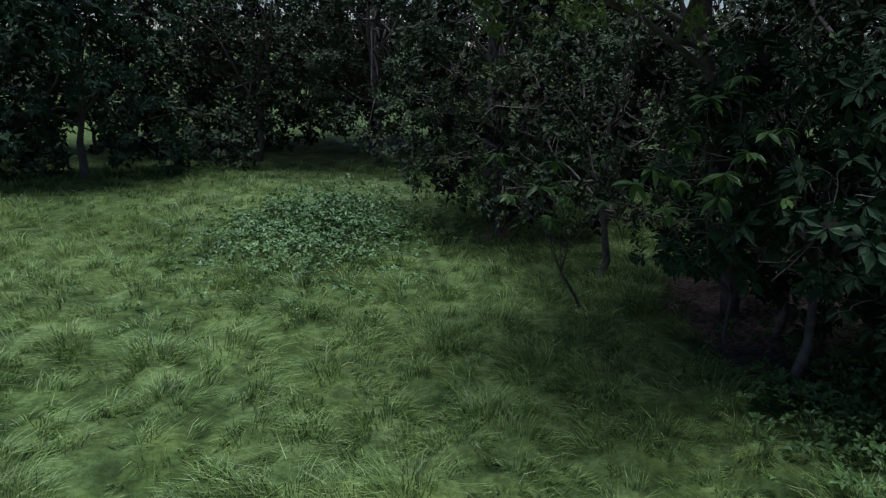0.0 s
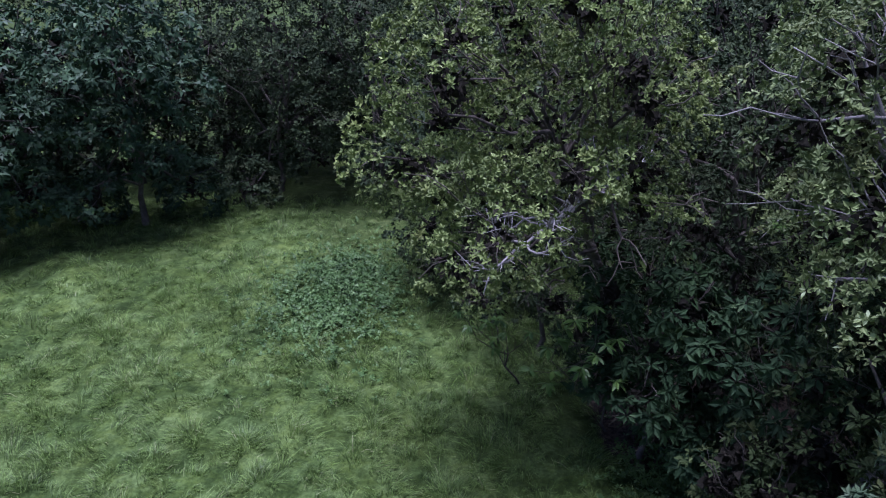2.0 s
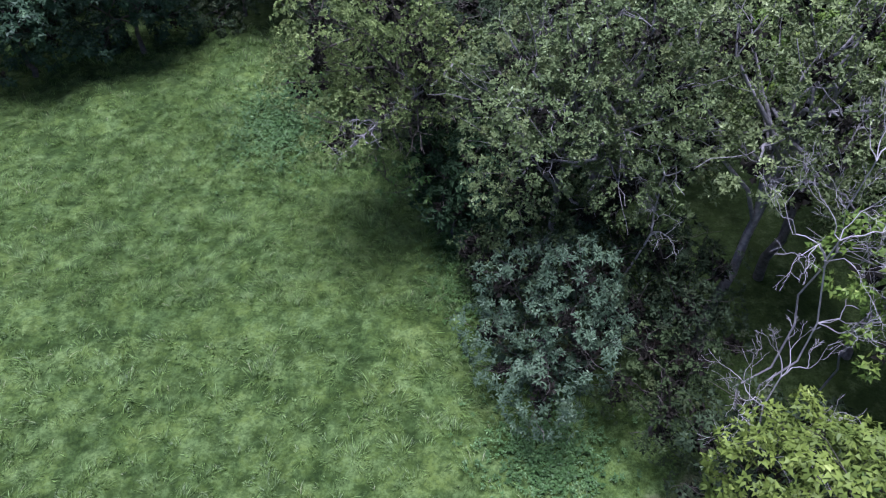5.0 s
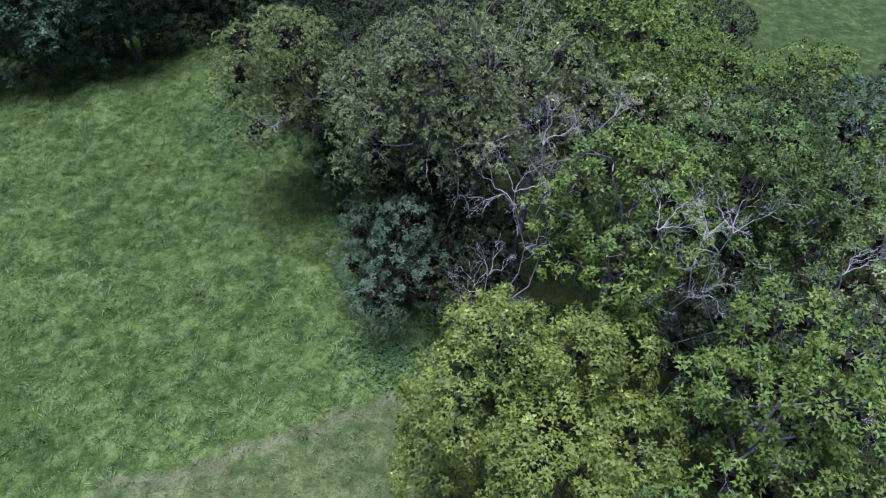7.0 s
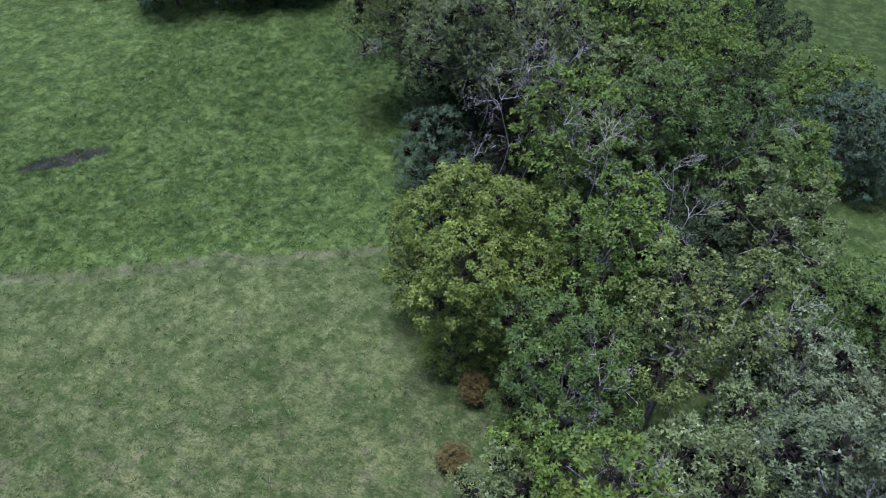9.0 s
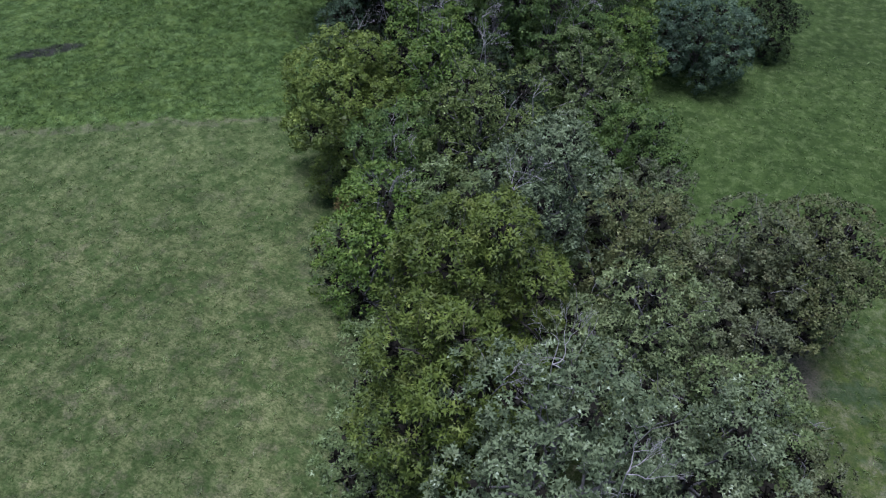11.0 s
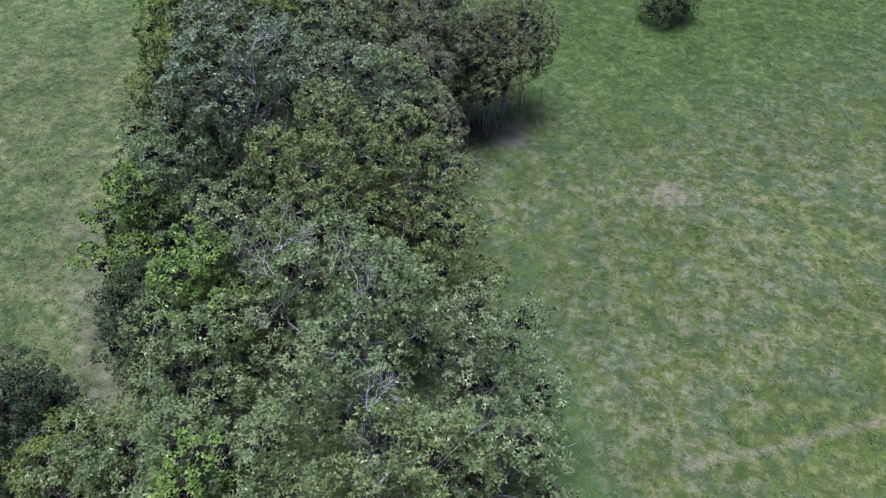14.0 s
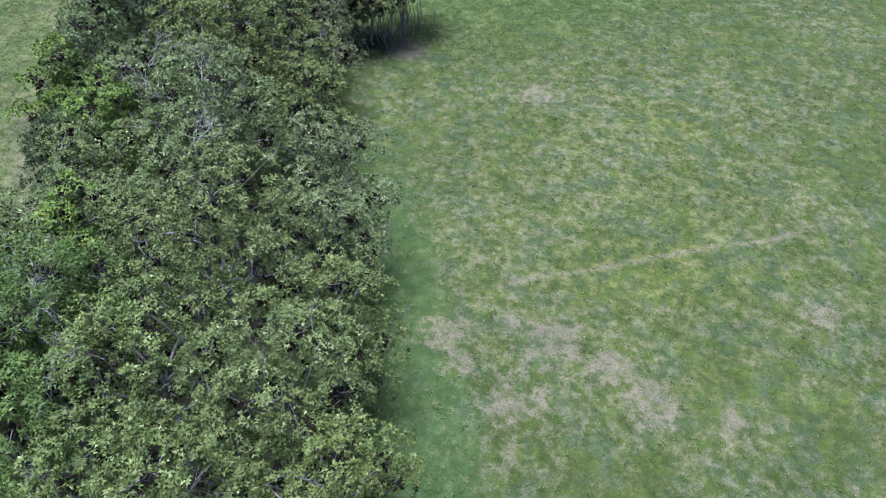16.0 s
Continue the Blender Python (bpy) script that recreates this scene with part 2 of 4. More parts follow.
    mud = n.math("ADD", n.math("POWER", n.math("DIVIDE", n.math("SUBTRACT", n.math("SUBTRACT", y, n.math("MULTIPLY", x, 0.82)), 15.7), 1.5), 2.0),
                 n.math("POWER", n.math("DIVIDE", n.math("ADD", x, 25.7), 2.7), 2.0))
    mud = n.math("SUBTRACT", 1.0, n.ramp(n.math("ADD", mud, n.math("MULTIPLY", wobble, 0.5)), 0.8, 1.8))
    colour = n.mix(n.math("MULTIPLY", mud, n.ramp(small, 0.15, 0.45)), colour, MUD)
    colour = n.mix(n.math("MULTIPLY", n.math("SUBTRACT", 1.0, n.ramp(fine, 0.38, 0.55)), 0.5), colour, LUSH_DARK)
    # tussocks: each with a green of its own; mound shade painted darker between them
    away, chance = n.cells(0.80, 1.3)
    grown = n.math("MULTIPLY", n.math("MULTIPLY", n.math("ADD", 0.42, n.math("MULTIPLY", n.math("SUBTRACT", 1.0, n.ramp(side, 2.0, 6.0)), n.math("ADD", 0.12, n.math("MULTIPLY", n.ramp(gap, -2.0, 1.0), 0.21)))), n.math("SUBTRACT", 1.0, ragged)), n.math("SUBTRACT", 1.0, trod))
    between = n.math("MULTIPLY", n.ramp(n.math("ADD", away, n.math("MULTIPLY", n.math("SUBTRACT", tuft, 0.5), 0.5)), 0.30, 0.68), grown)
    colour = n.mix(between, colour, (0.60, 0.66, 0.56), "MULTIPLY")
    colour = n.mix(n.math("MULTIPLY", n.ramp(chance, 0.55, 1.0), n.math("MULTIPLY", grown, 0.7)), colour, (0.66, 0.74, 0.60), "MULTIPLY")
    colour = n.mix(n.math("MULTIPLY", n.math("SUBTRACT", 1.0, n.ramp(chance, 0.0, 0.45)), n.math("MULTIPLY", grown, 0.9)), colour, (1.26, 1.22, 1.22), "MULTIPLY")
    # heavier and lighter growth
    growth = n.math("ADD", n.math("MULTIPLY", n.ramp(n.noise(0.11, 3.0, 0.6, None, 41), 0.40, 0.60), 0.55), n.math("MULTIPLY", n.ramp(n.noise(0.37, 4.0, 0.65, None, 53), 0.42, 0.58), 0.45))
    colour = n.mix(n.math("MULTIPLY", growth, 0.75), colour, (0.66, 0.72, 0.66), "MULTIPLY")
    return colour, n.math("ADD", small, tuft), fine


LUSH_DARK, LUSH_LIGHT, LUSH_PALE, LUSH_YELLOW = (0.044, 0.076, 0.016), (0.150, 0.216, 0.050), (0.216, 0.308, 0.108), (0.170, 0.224, 0.046)
GRAZED_GREEN, GRAZED_DRY, GRAZED_LIGHT, GRAZED_BROWN = (0.100, 0.140, 0.044), (0.300, 0.290, 0.135), (0.20, 0.222, 0.088), (0.19, 0.166, 0.103)
EAST_GREEN, EAST_YELLOW, EAST_DRY, EAST_COOL, EAST_FRESH = (0.088, 0.112, 0.034), (0.230, 0.232, 0.070), (0.25, 0.23, 0.15), (0.095, 0.130, 0.070), (0.120, 0.165, 0.030)
BARE, MUD, SOIL = (0.285, 0.232, 0.172), (0.062, 0.056, 0.052), (0.20, 0.165, 0.135)
EAST_DEEP = (0.058, 0.088, 0.022)
NORTH_GREEN = (0.096, 0.142, 0.036)
GRAZED_FRESH = (0.215, 0.270, 0.098)
GRAZED_DARK = (0.052, 0.066, 0.022)
GRAZED_WORN, EAST_VERGE = (0.24, 0.20, 0.145), (0.075, 0.132, 0.042)
BARE_SPOTS = ((80.7, -24.5, 2.2), (83.2, -60.1, 1.9), (91.5, -57.4, 2.2), (90.0, -64.3, 1.9), (96.4, -58.4, 1.7), (100.0, -60.4, 1.6), (106.0, -59.8, 1.2), (112.0, -46.7, 1.4), (85.0, -62.5, 1.2), (88.0, -57.0, 1.2))


def ground_material():
    n = Nodes("pasture_ground")
    colour, small, fine = field_colour(n)
    a = n.tree.nodes.new("ShaderNodeAttribute")
    a.attribute_name = "litter"
    litter = n.ramp(n.math("ADD", a.outputs["Fac"], n.math("MULTIPLY", n.math("SUBTRACT", n.noise(1.2, 4.0), 0.5), 0.9)), 0.35, 0.65)
    brown = n.mix(n.ramp(n.noise(7.0, 4.0), 0.35, 0.65), (0.030, 0.023, 0.018), (0.100, 0.072, 0.055))
    x, y = n.xy()
    lush_side = n.ramp(n.math("SUBTRACT", n.math("ADD", y, 10.6), n.math("MULTIPLY", x, 0.5)), -1.0, 6.0)
    # ground coloured darker than its blades, more so on the lush side
    colour = n.mix(n.math("ADD", 0.45, n.math("MULTIPLY", lush_side, 0.20)), colour, (0.45, 0.45, 0.45), "MULTIPLY")
    # hollows between tussock mounds darkened in colour, standing in for the mounds' shade
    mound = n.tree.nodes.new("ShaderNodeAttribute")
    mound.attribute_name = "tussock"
    colour = n.mix(n.math("MULTIPLY", lush_side, n.math("SUBTRACT", 1.0, n.ramp(mound.outputs["Fac"], 0.0, 0.32))), colour, (0.55, 0.60, 0.50), "MULTIPLY")
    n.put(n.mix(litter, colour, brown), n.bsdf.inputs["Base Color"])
    n.bsdf.inputs["Roughness"].default_value = 0.95
    n.bsdf.inputs["Specular IOR Level"].default_value = 0.15
    n.bump(n.math("ADD", n.math("MULTIPLY", small, 1.0), n.math("MULTIPLY", fine, 0.4)), 0.8, 0.22)
    return n.mat


def grass_material():
    n = Nodes("grass_blades")
    colour, small, fine = field_colour(n)
    island = n.geo.outputs["Random Per Island"]
    colour = n.mix(n.math("MULTIPLY", n.math("POWER", island, 2.0), 0.8), colour, (0.28, 0.43, 0.11))
    colour = n.mix(n.ramp(island, 0.96, 1.0), colour, (0.36, 0.36, 0.20))
    n.put(colour, n.bsdf.inputs["Base Color"])
    n.bsdf.inputs["Roughness"].default_value = 0.5
    n.bsdf.inputs["Specular IOR Level"].default_value = 0.4
    n.translucent(colour, 0.42)
    return n.mat


GROUND, GRASS = ground_material(), grass_material()
BARK = bark_material("grey_bark", (0.11, 0.10, 0.098), (0.32, 0.30, 0.295))
BARK_DARK = bark_material("dark_bark", (0.045, 0.038, 0.032), (0.15, 0.13, 0.115))
# near-black colour for the crowns' insides: the shade of their gaps, painted
GAP_SHADE = bark_material("crown_gap_shade", (0.007, 0.006, 0.005), (0.026, 0.023, 0.016))
DEAD_WOOD = bark_material("bleached_dead_wood", (0.22, 0.20, 0.205), (0.46, 0.425, 0.43))
LEAF = {
    "grey": leaf_material("grey_green_leaves", (0.035, 0.055, 0.017), (0.180, 0.231, 0.084), (0.328, 0.390, 0.211)),
    "olive": leaf_material("olive_leaves", (0.034, 0.055, 0.009), (0.122, 0.158, 0.024), (0.195, 0.225, 0.048)),
    "lime": leaf_material("bright_green_leaves", (0.034, 0.068, 0.010), (0.128, 0.194, 0.030), (0.240, 0.295, 0.072), warm=(0.171, 0.177, 0.032), vary=0.3),
    "golden": leaf_material("golden_green_leaves", (0.040, 0.066, 0.011), (0.158, 0.204, 0.036), (0.300, 0.345, 0.095), warm=(0.130, 0.175, 0.036)),
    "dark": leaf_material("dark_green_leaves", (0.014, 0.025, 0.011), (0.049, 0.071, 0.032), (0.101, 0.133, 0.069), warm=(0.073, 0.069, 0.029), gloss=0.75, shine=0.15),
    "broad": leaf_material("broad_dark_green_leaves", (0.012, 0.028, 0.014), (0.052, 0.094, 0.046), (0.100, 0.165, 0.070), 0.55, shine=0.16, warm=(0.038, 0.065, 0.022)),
    # the broad leaf again, its greens darkened to stand for shade under the canopy
    "shade": leaf_material("shade_toned_broad_leaves", (0.010, 0.023, 0.011), (0.034, 0.065, 0.029), (0.084, 0.129, 0.062), 0.7, shine=0.12, warm=(0.038, 0.065, 0.022)),
    "blue": leaf_material("blue_green_leaves", (0.028, 0.052, 0.028), (0.098, 0.148, 0.082), (0.185, 0.245, 0.150), 0.55, warm=(0.110, 0.147, 0.068)),
    "pale": leaf_material("pale_olive_leaves", (0.043, 0.066, 0.019), (0.222, 0.286, 0.100), (0.380, 0.450, 0.215)),
    "weed": leaf_material("weed_leaves", (0.034, 0.072, 0.020), (0.098, 0.172, 0.052), (0.165, 0.255, 0.095), 0.5, warm=(0.080, 0.165, 0.044)),
    "dry": leaf_material("golden_brown_dry_leaves", (0.070, 0.052, 0.014), (0.150, 0.112, 0.03), (0.22, 0.18, 0.05), 0.6),
    "large": leaf_material("large_fresh_green_leaves", (0.06, 0.12, 0.03), (0.12, 0.20, 0.055), (0.19, 0.27, 0.09), 0.35, 0.2, warm=(0.10, 0.18, 0.04)),
    "khaki": leaf_material("yellowish_grey_green_leaves", (0.030, 0.048, 0.013), (0.160, 0.202, 0.060), (0.310, 0.355, 0.165)),
    "silver": leaf_material("silvery_green_leaves", (0.033, 0.050, 0.022), (0.192, 0.236, 0.116), (0.400, 0.450, 0.300), warm=(0.150, 0.150, 0.075)),
    "fern": leaf_material("soft_mid_green_leaves", (0.028, 0.056, 0.011), (0.096, 0.150, 0.032), (0.170, 0.226, 0.058), warm=(0.130, 0.150, 0.030), vary=0.3),
    "vine": leaf_material("bright_yellow_green_leaves", (0.055, 0.100, 0.015), (0.155, 0.230, 0.036), (0.260, 0.335, 0.075), warm=(0.16, 0.21, 0.035), vary=0.0),
    "dusky": leaf_material("dusky_grey_green_leaves", (0.035, 0.043, 0.019), (0.144, 0.162, 0.075), (0.276, 0.288, 0.165), warm=(0.149, 0.120, 0.061)),
}
# leaf length, breadth to length, leaves in a tuft, droop, tufts in a clump, bark, least and most lean of a leaf from its tuft's axis
KIND = {
    "grey": (0.245, 0.46, 7, 0.10, 6, BARK, 0.5, 1.45),
    "silver": (0.245, 0.46, 7, 0.08, 6, BARK, 0.5, 1.45),
    "khaki": (0.25, 0.46, 7, 0.08, 6, BARK, 0.5, 1.40),
    "vine": (0.28, 0.46, 6, 0.30, 7, BARK, 0.6, 1.6),
    "dusky": (0.25, 0.46, 7, 0.12, 6, BARK, 0.5, 1.5),
    "olive": (0.32, 0.34, 7, 0.25, 6, BARK_DARK, 0.7, 1.5),
    "fern": (0.30, 0.34, 7, 0.30, 6, BARK, 0.7, 1.6),
    "lime": (0.29, 0.45, 6, 0.25, 6, BARK, 0.5, 1.5),
    "golden": (0.27, 0.48, 6, 0.60, 7, BARK_DARK, 0.6, 1.6),
    "dark": (0.27, 0.48, 6, 0.25, 5, BARK_DARK, 0.5, 1.6),
    "broad": (0.44, 0.42, 8, 0.50, 3, BARK_DARK, 0.8, 1.6),
    "shade": (0.46, 0.40, 8, 0.50, 3, BARK_DARK, 0.8, 1.6),
    "blue": (0.28, 0.34, 8, 0.45, 6, BARK_DARK, 0.6, 1.6),
    "pale": (0.175, 0.46, 9, 0.05, 7, BARK_DARK, 0.5, 1.45),
}


# ---- mesh helpers ----
def mesh_of(name, verts, tris, material, smooth=False):
    verts, tris = np.asarray(verts, np.float32).reshape(-1, 3), np.asarray(tris, np.int32).reshape(-1, 3)
    me = bpy.data.meshes.new(name)
    me.vertices.add(len(verts))
    me.vertices.foreach_set("co", verts.ravel())
    me.loops.add(tris.size)
    me.loops.foreach_set("vertex_index", tris.ravel())
    me.polygons.add(len(tris))
    me.polygons.foreach_set("loop_start", np.arange(0, tris.size, 3, dtype=np.int32))
    me.polygons.foreach_set("use_smooth", np.full(len(tris), smooth))
    me.materials.append(material)
    me.update(calc_edges=True)
    return me


def part(name, verts, tris, material, parent, label="", smooth=False):
    ob = new(name, mesh_of(name, verts, tris, material, smooth))
    ob.parent = parent
    if label:
        tagged(ob, label=label)
    return ob


def empty(name, x, y, z=0.0):
    ob = new(name)
    ob.location = (x, y, z)
    return ob


def unit(v):
    return v / (np.linalg.norm(v, axis=-1, keepdims=True) + 1e-9)


def tube(points, r0, r1, sides=5):
    """A tapered, bent tube through the points."""
    p = np.asarray(points, float)
    n = len(p)
    ahead = unit(np.gradient(p, axis=0))
    side = unit(np.cross(ahead, (0.31, 0.17, 0.93) if abs(ahead[0, 2]) < 0.9 else (1.0, 0.1, 0.0)))
    up = np.cross(side, ahead)
    radius = np.linspace(r0, r1, n)[:, None, None]
    a = np.linspace(0, 2 * np.pi, sides, endpoint=False)[None, :, None]
    verts = (p[:, None] + radius * (np.cos(a) * side[:, None] + np.sin(a) * up[:, None])).reshape(-1, 3)
    i, j = np.meshgrid(np.arange(n - 1), np.arange(sides), indexing="ij")
    q = i * sides + j
    w = i * sides + (j + 1) % sides
    tris = np.stack([np.stack([q, w, w + sides], -1), np.stack([q, w + sides, q + sides], -1)], 2).reshape(-1, 3)
    return verts, tris


def joined(pieces):
    verts, tris, n = [], [], 0
    for v, f in pieces:
        verts.append(v)
        tris.append(f + n)
        n += len(v)
    return np.concatenate(verts), np.concatenate(tris)


def bent(a, b, rng, sag=0.12, n=5):
    """A crooked line from a to b."""
    a, b = np.asarray(a, float), np.asarray(b, float)
    t = np.linspace(0, 1, n)[:, None]
    p = a + (b - a) * t
    off = rng.normal(0, sag * np.linalg.norm(b - a), 3)
    p += off * np.sin(np.pi * t) + rng.normal(0, 0.03 * np.linalg.norm(b - a), (n, 3)) * (t > 0) * (t < 1)
    return p


def tufts(place, axis, rng, length, breadth, count, droop, simple=False, least=0.65, most=1.65):
    """Tufts of folded leaves: at each place, a ring of leaves about its axis."""
    n = len(place)
    place, axis = np.repeat(place, count, 0), np.repeat(axis, count, 0)
    m = n * count
    turn = np.tile(np.arange(count) * 2.39996, n) + np.repeat(rng.uniform(0, 6.28, n), count) + rng.normal(0, 0.25, m)
    lean = rng.uniform(least, most, m)
    side = unit(np.cross(axis, rng.normal(0, 1, (m, 3)) * 0.15 + (0.23, 0.61, 0.37)))
    other = np.cross(axis, side)
    ring = np.cos(turn)[:, None] * side + np.sin(turn)[:, None] * other
    way = np.cos(lean)[:, None] * axis + np.sin(lean)[:, None] * ring
    way[:, 2] -= droop * rng.uniform(0.4, 1.3, m)
    way = unit(way)
    size = (length * rng.uniform(0.65, 1.2, m))[:, None]
    across = unit(np.cross(way, axis + 0.3 * rng.normal(0, 1, (m, 3))))
    face = np.cross(across, way)
    base = place + way * size * 0.12
    mid = base + way * size * 0.48
    half = across * size * breadth * 0.5
    fold = face * size * breadth * 0.16
    tip = base + way * size - face * size * 0.10 * np.sign(face[:, 2:])
    if simple:
        near = base + way * size * 0.25
        verts = np.stack([near + half, tip, near - half], 1).reshape(-1, 3)
        return verts, np.arange(3 * m).reshape(-1, 3)
    verts = np.stack([base, mid + half + fold, tip, mid - half + fold], 1).reshape(-1, 3)
    k = np.arange(m)[:, None] * 4
    tris = np.concatenate([k + (0, 1, 2), k + (0, 2, 3)], 1).reshape(-1, 3)
    return verts, tris


def lobes_of(rng, r, tall, count, skirt=False):
    """Uneven lobes of a crown: centres and radii round its middle."""
    spots, radii = [], []
    for i in range(count):
        up = 1.0 - (i + 0.5) / count * (1.95 if skirt else 1.6)
        a = i * 2.39996 + rng.uniform(-0.6, 0.6)
        flat = math.sqrt(max(0.0, 1 - up * up))
        if skirt and up < 0:
            flat = max(flat, 0.82)
        k = rng.uniform(0.58, 0.88)
        spots.append((r * k * flat * math.cos(a), r * k * flat * math.sin(a), tall * up * (rng.uniform(0.92, 1.02) if skirt and up < 0 else rng.uniform(0.62, 0.86))))
        radii.append(rng.uniform(0.22, 0.40) * min(r, 1.25 * tall))
    spots.append((0, 0, tall * 0.1))
    radii.append(0.48 * min(r, tall))
    return np.array(spots), np.array(radii)


def spaced(p, gap):
    """Which of the points to keep so that none lies nearer than the gap to another."""
    keep, cells = [], {}
    for i, q in enumerate(p):
        c = tuple(int(v // gap) for v in q)
        near = [k for dx in (-1, 0, 1) for dy in (-1, 0, 1) for dz in (-1, 0, 1) for k in cells.get((c[0] + dx, c[1] + dy, c[2] + dz), ())]
        if all((p[k][0] - q[0]) ** 2 + (p[k][1] - q[1]) ** 2 + (p[k][2] - q[2]) ** 2 > gap * gap for k in near):
            keep.append(i)
            cells.setdefault(c, []).append(i)
    return np.array(keep, int)


def pocket(p):
    """A slow, uneven wave through space; where it is high, crowns stand open and show their limbs."""
    x, y, z = p[:, 0], p[:, 1], p[:, 2]
    w = np.sin(1.9 * x + 1.3 * np.sin(0.8 * y + 0.5 * z)) + np.sin(1.7 * y + 1.4 * np.sin(0.9 * z + 0.6 * x)) + np.sin(1.6 * z + 1.2 * np.sin(0.7 * x - 0.8 * y))
    return w / 3


def crown_leaves(rng, spots, radii, kind, dens, middle, scale=1.0, under=1.0, far=False, hollow=None, sparse=False, site=(0.0, 0.0, 0.0), closed=0.42):
    """Leaf tufts in rounded clumps, set apart from one another, over the outsides of a crown's lobes."""
    length, breadth, count, droop, thick, _, least, most = KIND[kind]
    length *= (1.05 if far else 0.82) * scale
    heart, out = [], []
    for c, rad in zip(spots, radii):
        n = int(4 * math.pi * rad * rad * 3.0 * dens / scale**1.2 * (0.3 if sparse and c[2] < -0.15 * abs(spots[:, 2]).max() else 1.0))
        d = unit(rng.normal(0, 1, (n, 3)))
        d = d[(d[:, 2] > rng.uniform(-0.9, -0.3, len(d))) & ((d[:, 2] > -0.05) | (rng.uniform(0, 1, len(d)) < under))]
        p = c + d * (rad * rng.uniform(0.80, 1.10, len(d)))[:, None] * (1, 1, 0.9)
        inside = np.zeros(len(p), bool)
        for c2, r2 in zip(spots, radii):
            if c2 is not c:
                inside |= (((p - c2) / (1, 1, 0.9)) ** 2).sum(1) < (0.80 * r2) ** 2
        heart.append(p[~inside])
        out.append(d[~inside])
    heart, out = np.concatenate(heart), np.concatenate(out)
    if hollow is not None:
        open_to = np.linalg.norm(heart + middle - hollow[:3], axis=1) > hollow[3]
        heart, out = heart[open_to], out[open_to]
    full = pocket(heart + middle + site) < closed + rng.normal(0, 0.05, len(heart))
    heart, out = heart[full], out[full]
    keep = spaced(heart.tolist(), (0.75 if far else 0.76) * scale**0.6 / dens**0.5)
    heart, out = heart[keep], out[keep]
    n = len(heart)
    each = max(3, int(round(thick * (1.85 if far else 1.7))))
    reach = np.repeat(rng.uniform(0.36, 0.62, n) * scale**0.7, each) * rng.uniform(0.82, 1.06, n * each)
    up = unit(out * 0.75 + (0, 0, 0.6) + rng.normal(0, 0.2, out.shape))
    up_each = np.repeat(up, each, 0)
    d = unit(unit(rng.normal(0, 1, (n * each, 3))) + up_each * 0.95)
    place = np.repeat(heart, each, 0) + d * reach[:, None] * (1, 1, 0.8)
    axis = unit(d + (0, 0, 0.30) + rng.normal(0, 0.16, d.shape))
    leaves = tufts(place + middle, axis, rng, length, breadth * (1.12 if far else 1.0), count, droop, far, least, most)
    return leaves


def gap_filler(rng, spots, radii, middle, far, hollow=None):
    """Dense near-black scraps inside a crown's lobes, added so that its gaps read as shade."""
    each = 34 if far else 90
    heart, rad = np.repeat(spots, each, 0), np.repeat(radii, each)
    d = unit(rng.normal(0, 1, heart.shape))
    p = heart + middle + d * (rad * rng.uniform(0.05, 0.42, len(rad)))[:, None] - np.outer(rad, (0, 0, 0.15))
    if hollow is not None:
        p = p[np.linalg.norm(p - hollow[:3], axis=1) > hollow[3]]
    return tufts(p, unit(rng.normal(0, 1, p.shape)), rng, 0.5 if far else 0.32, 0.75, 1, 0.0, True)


WOOD = []  # x, y and reach of every tree, for the ground's litter and the grass


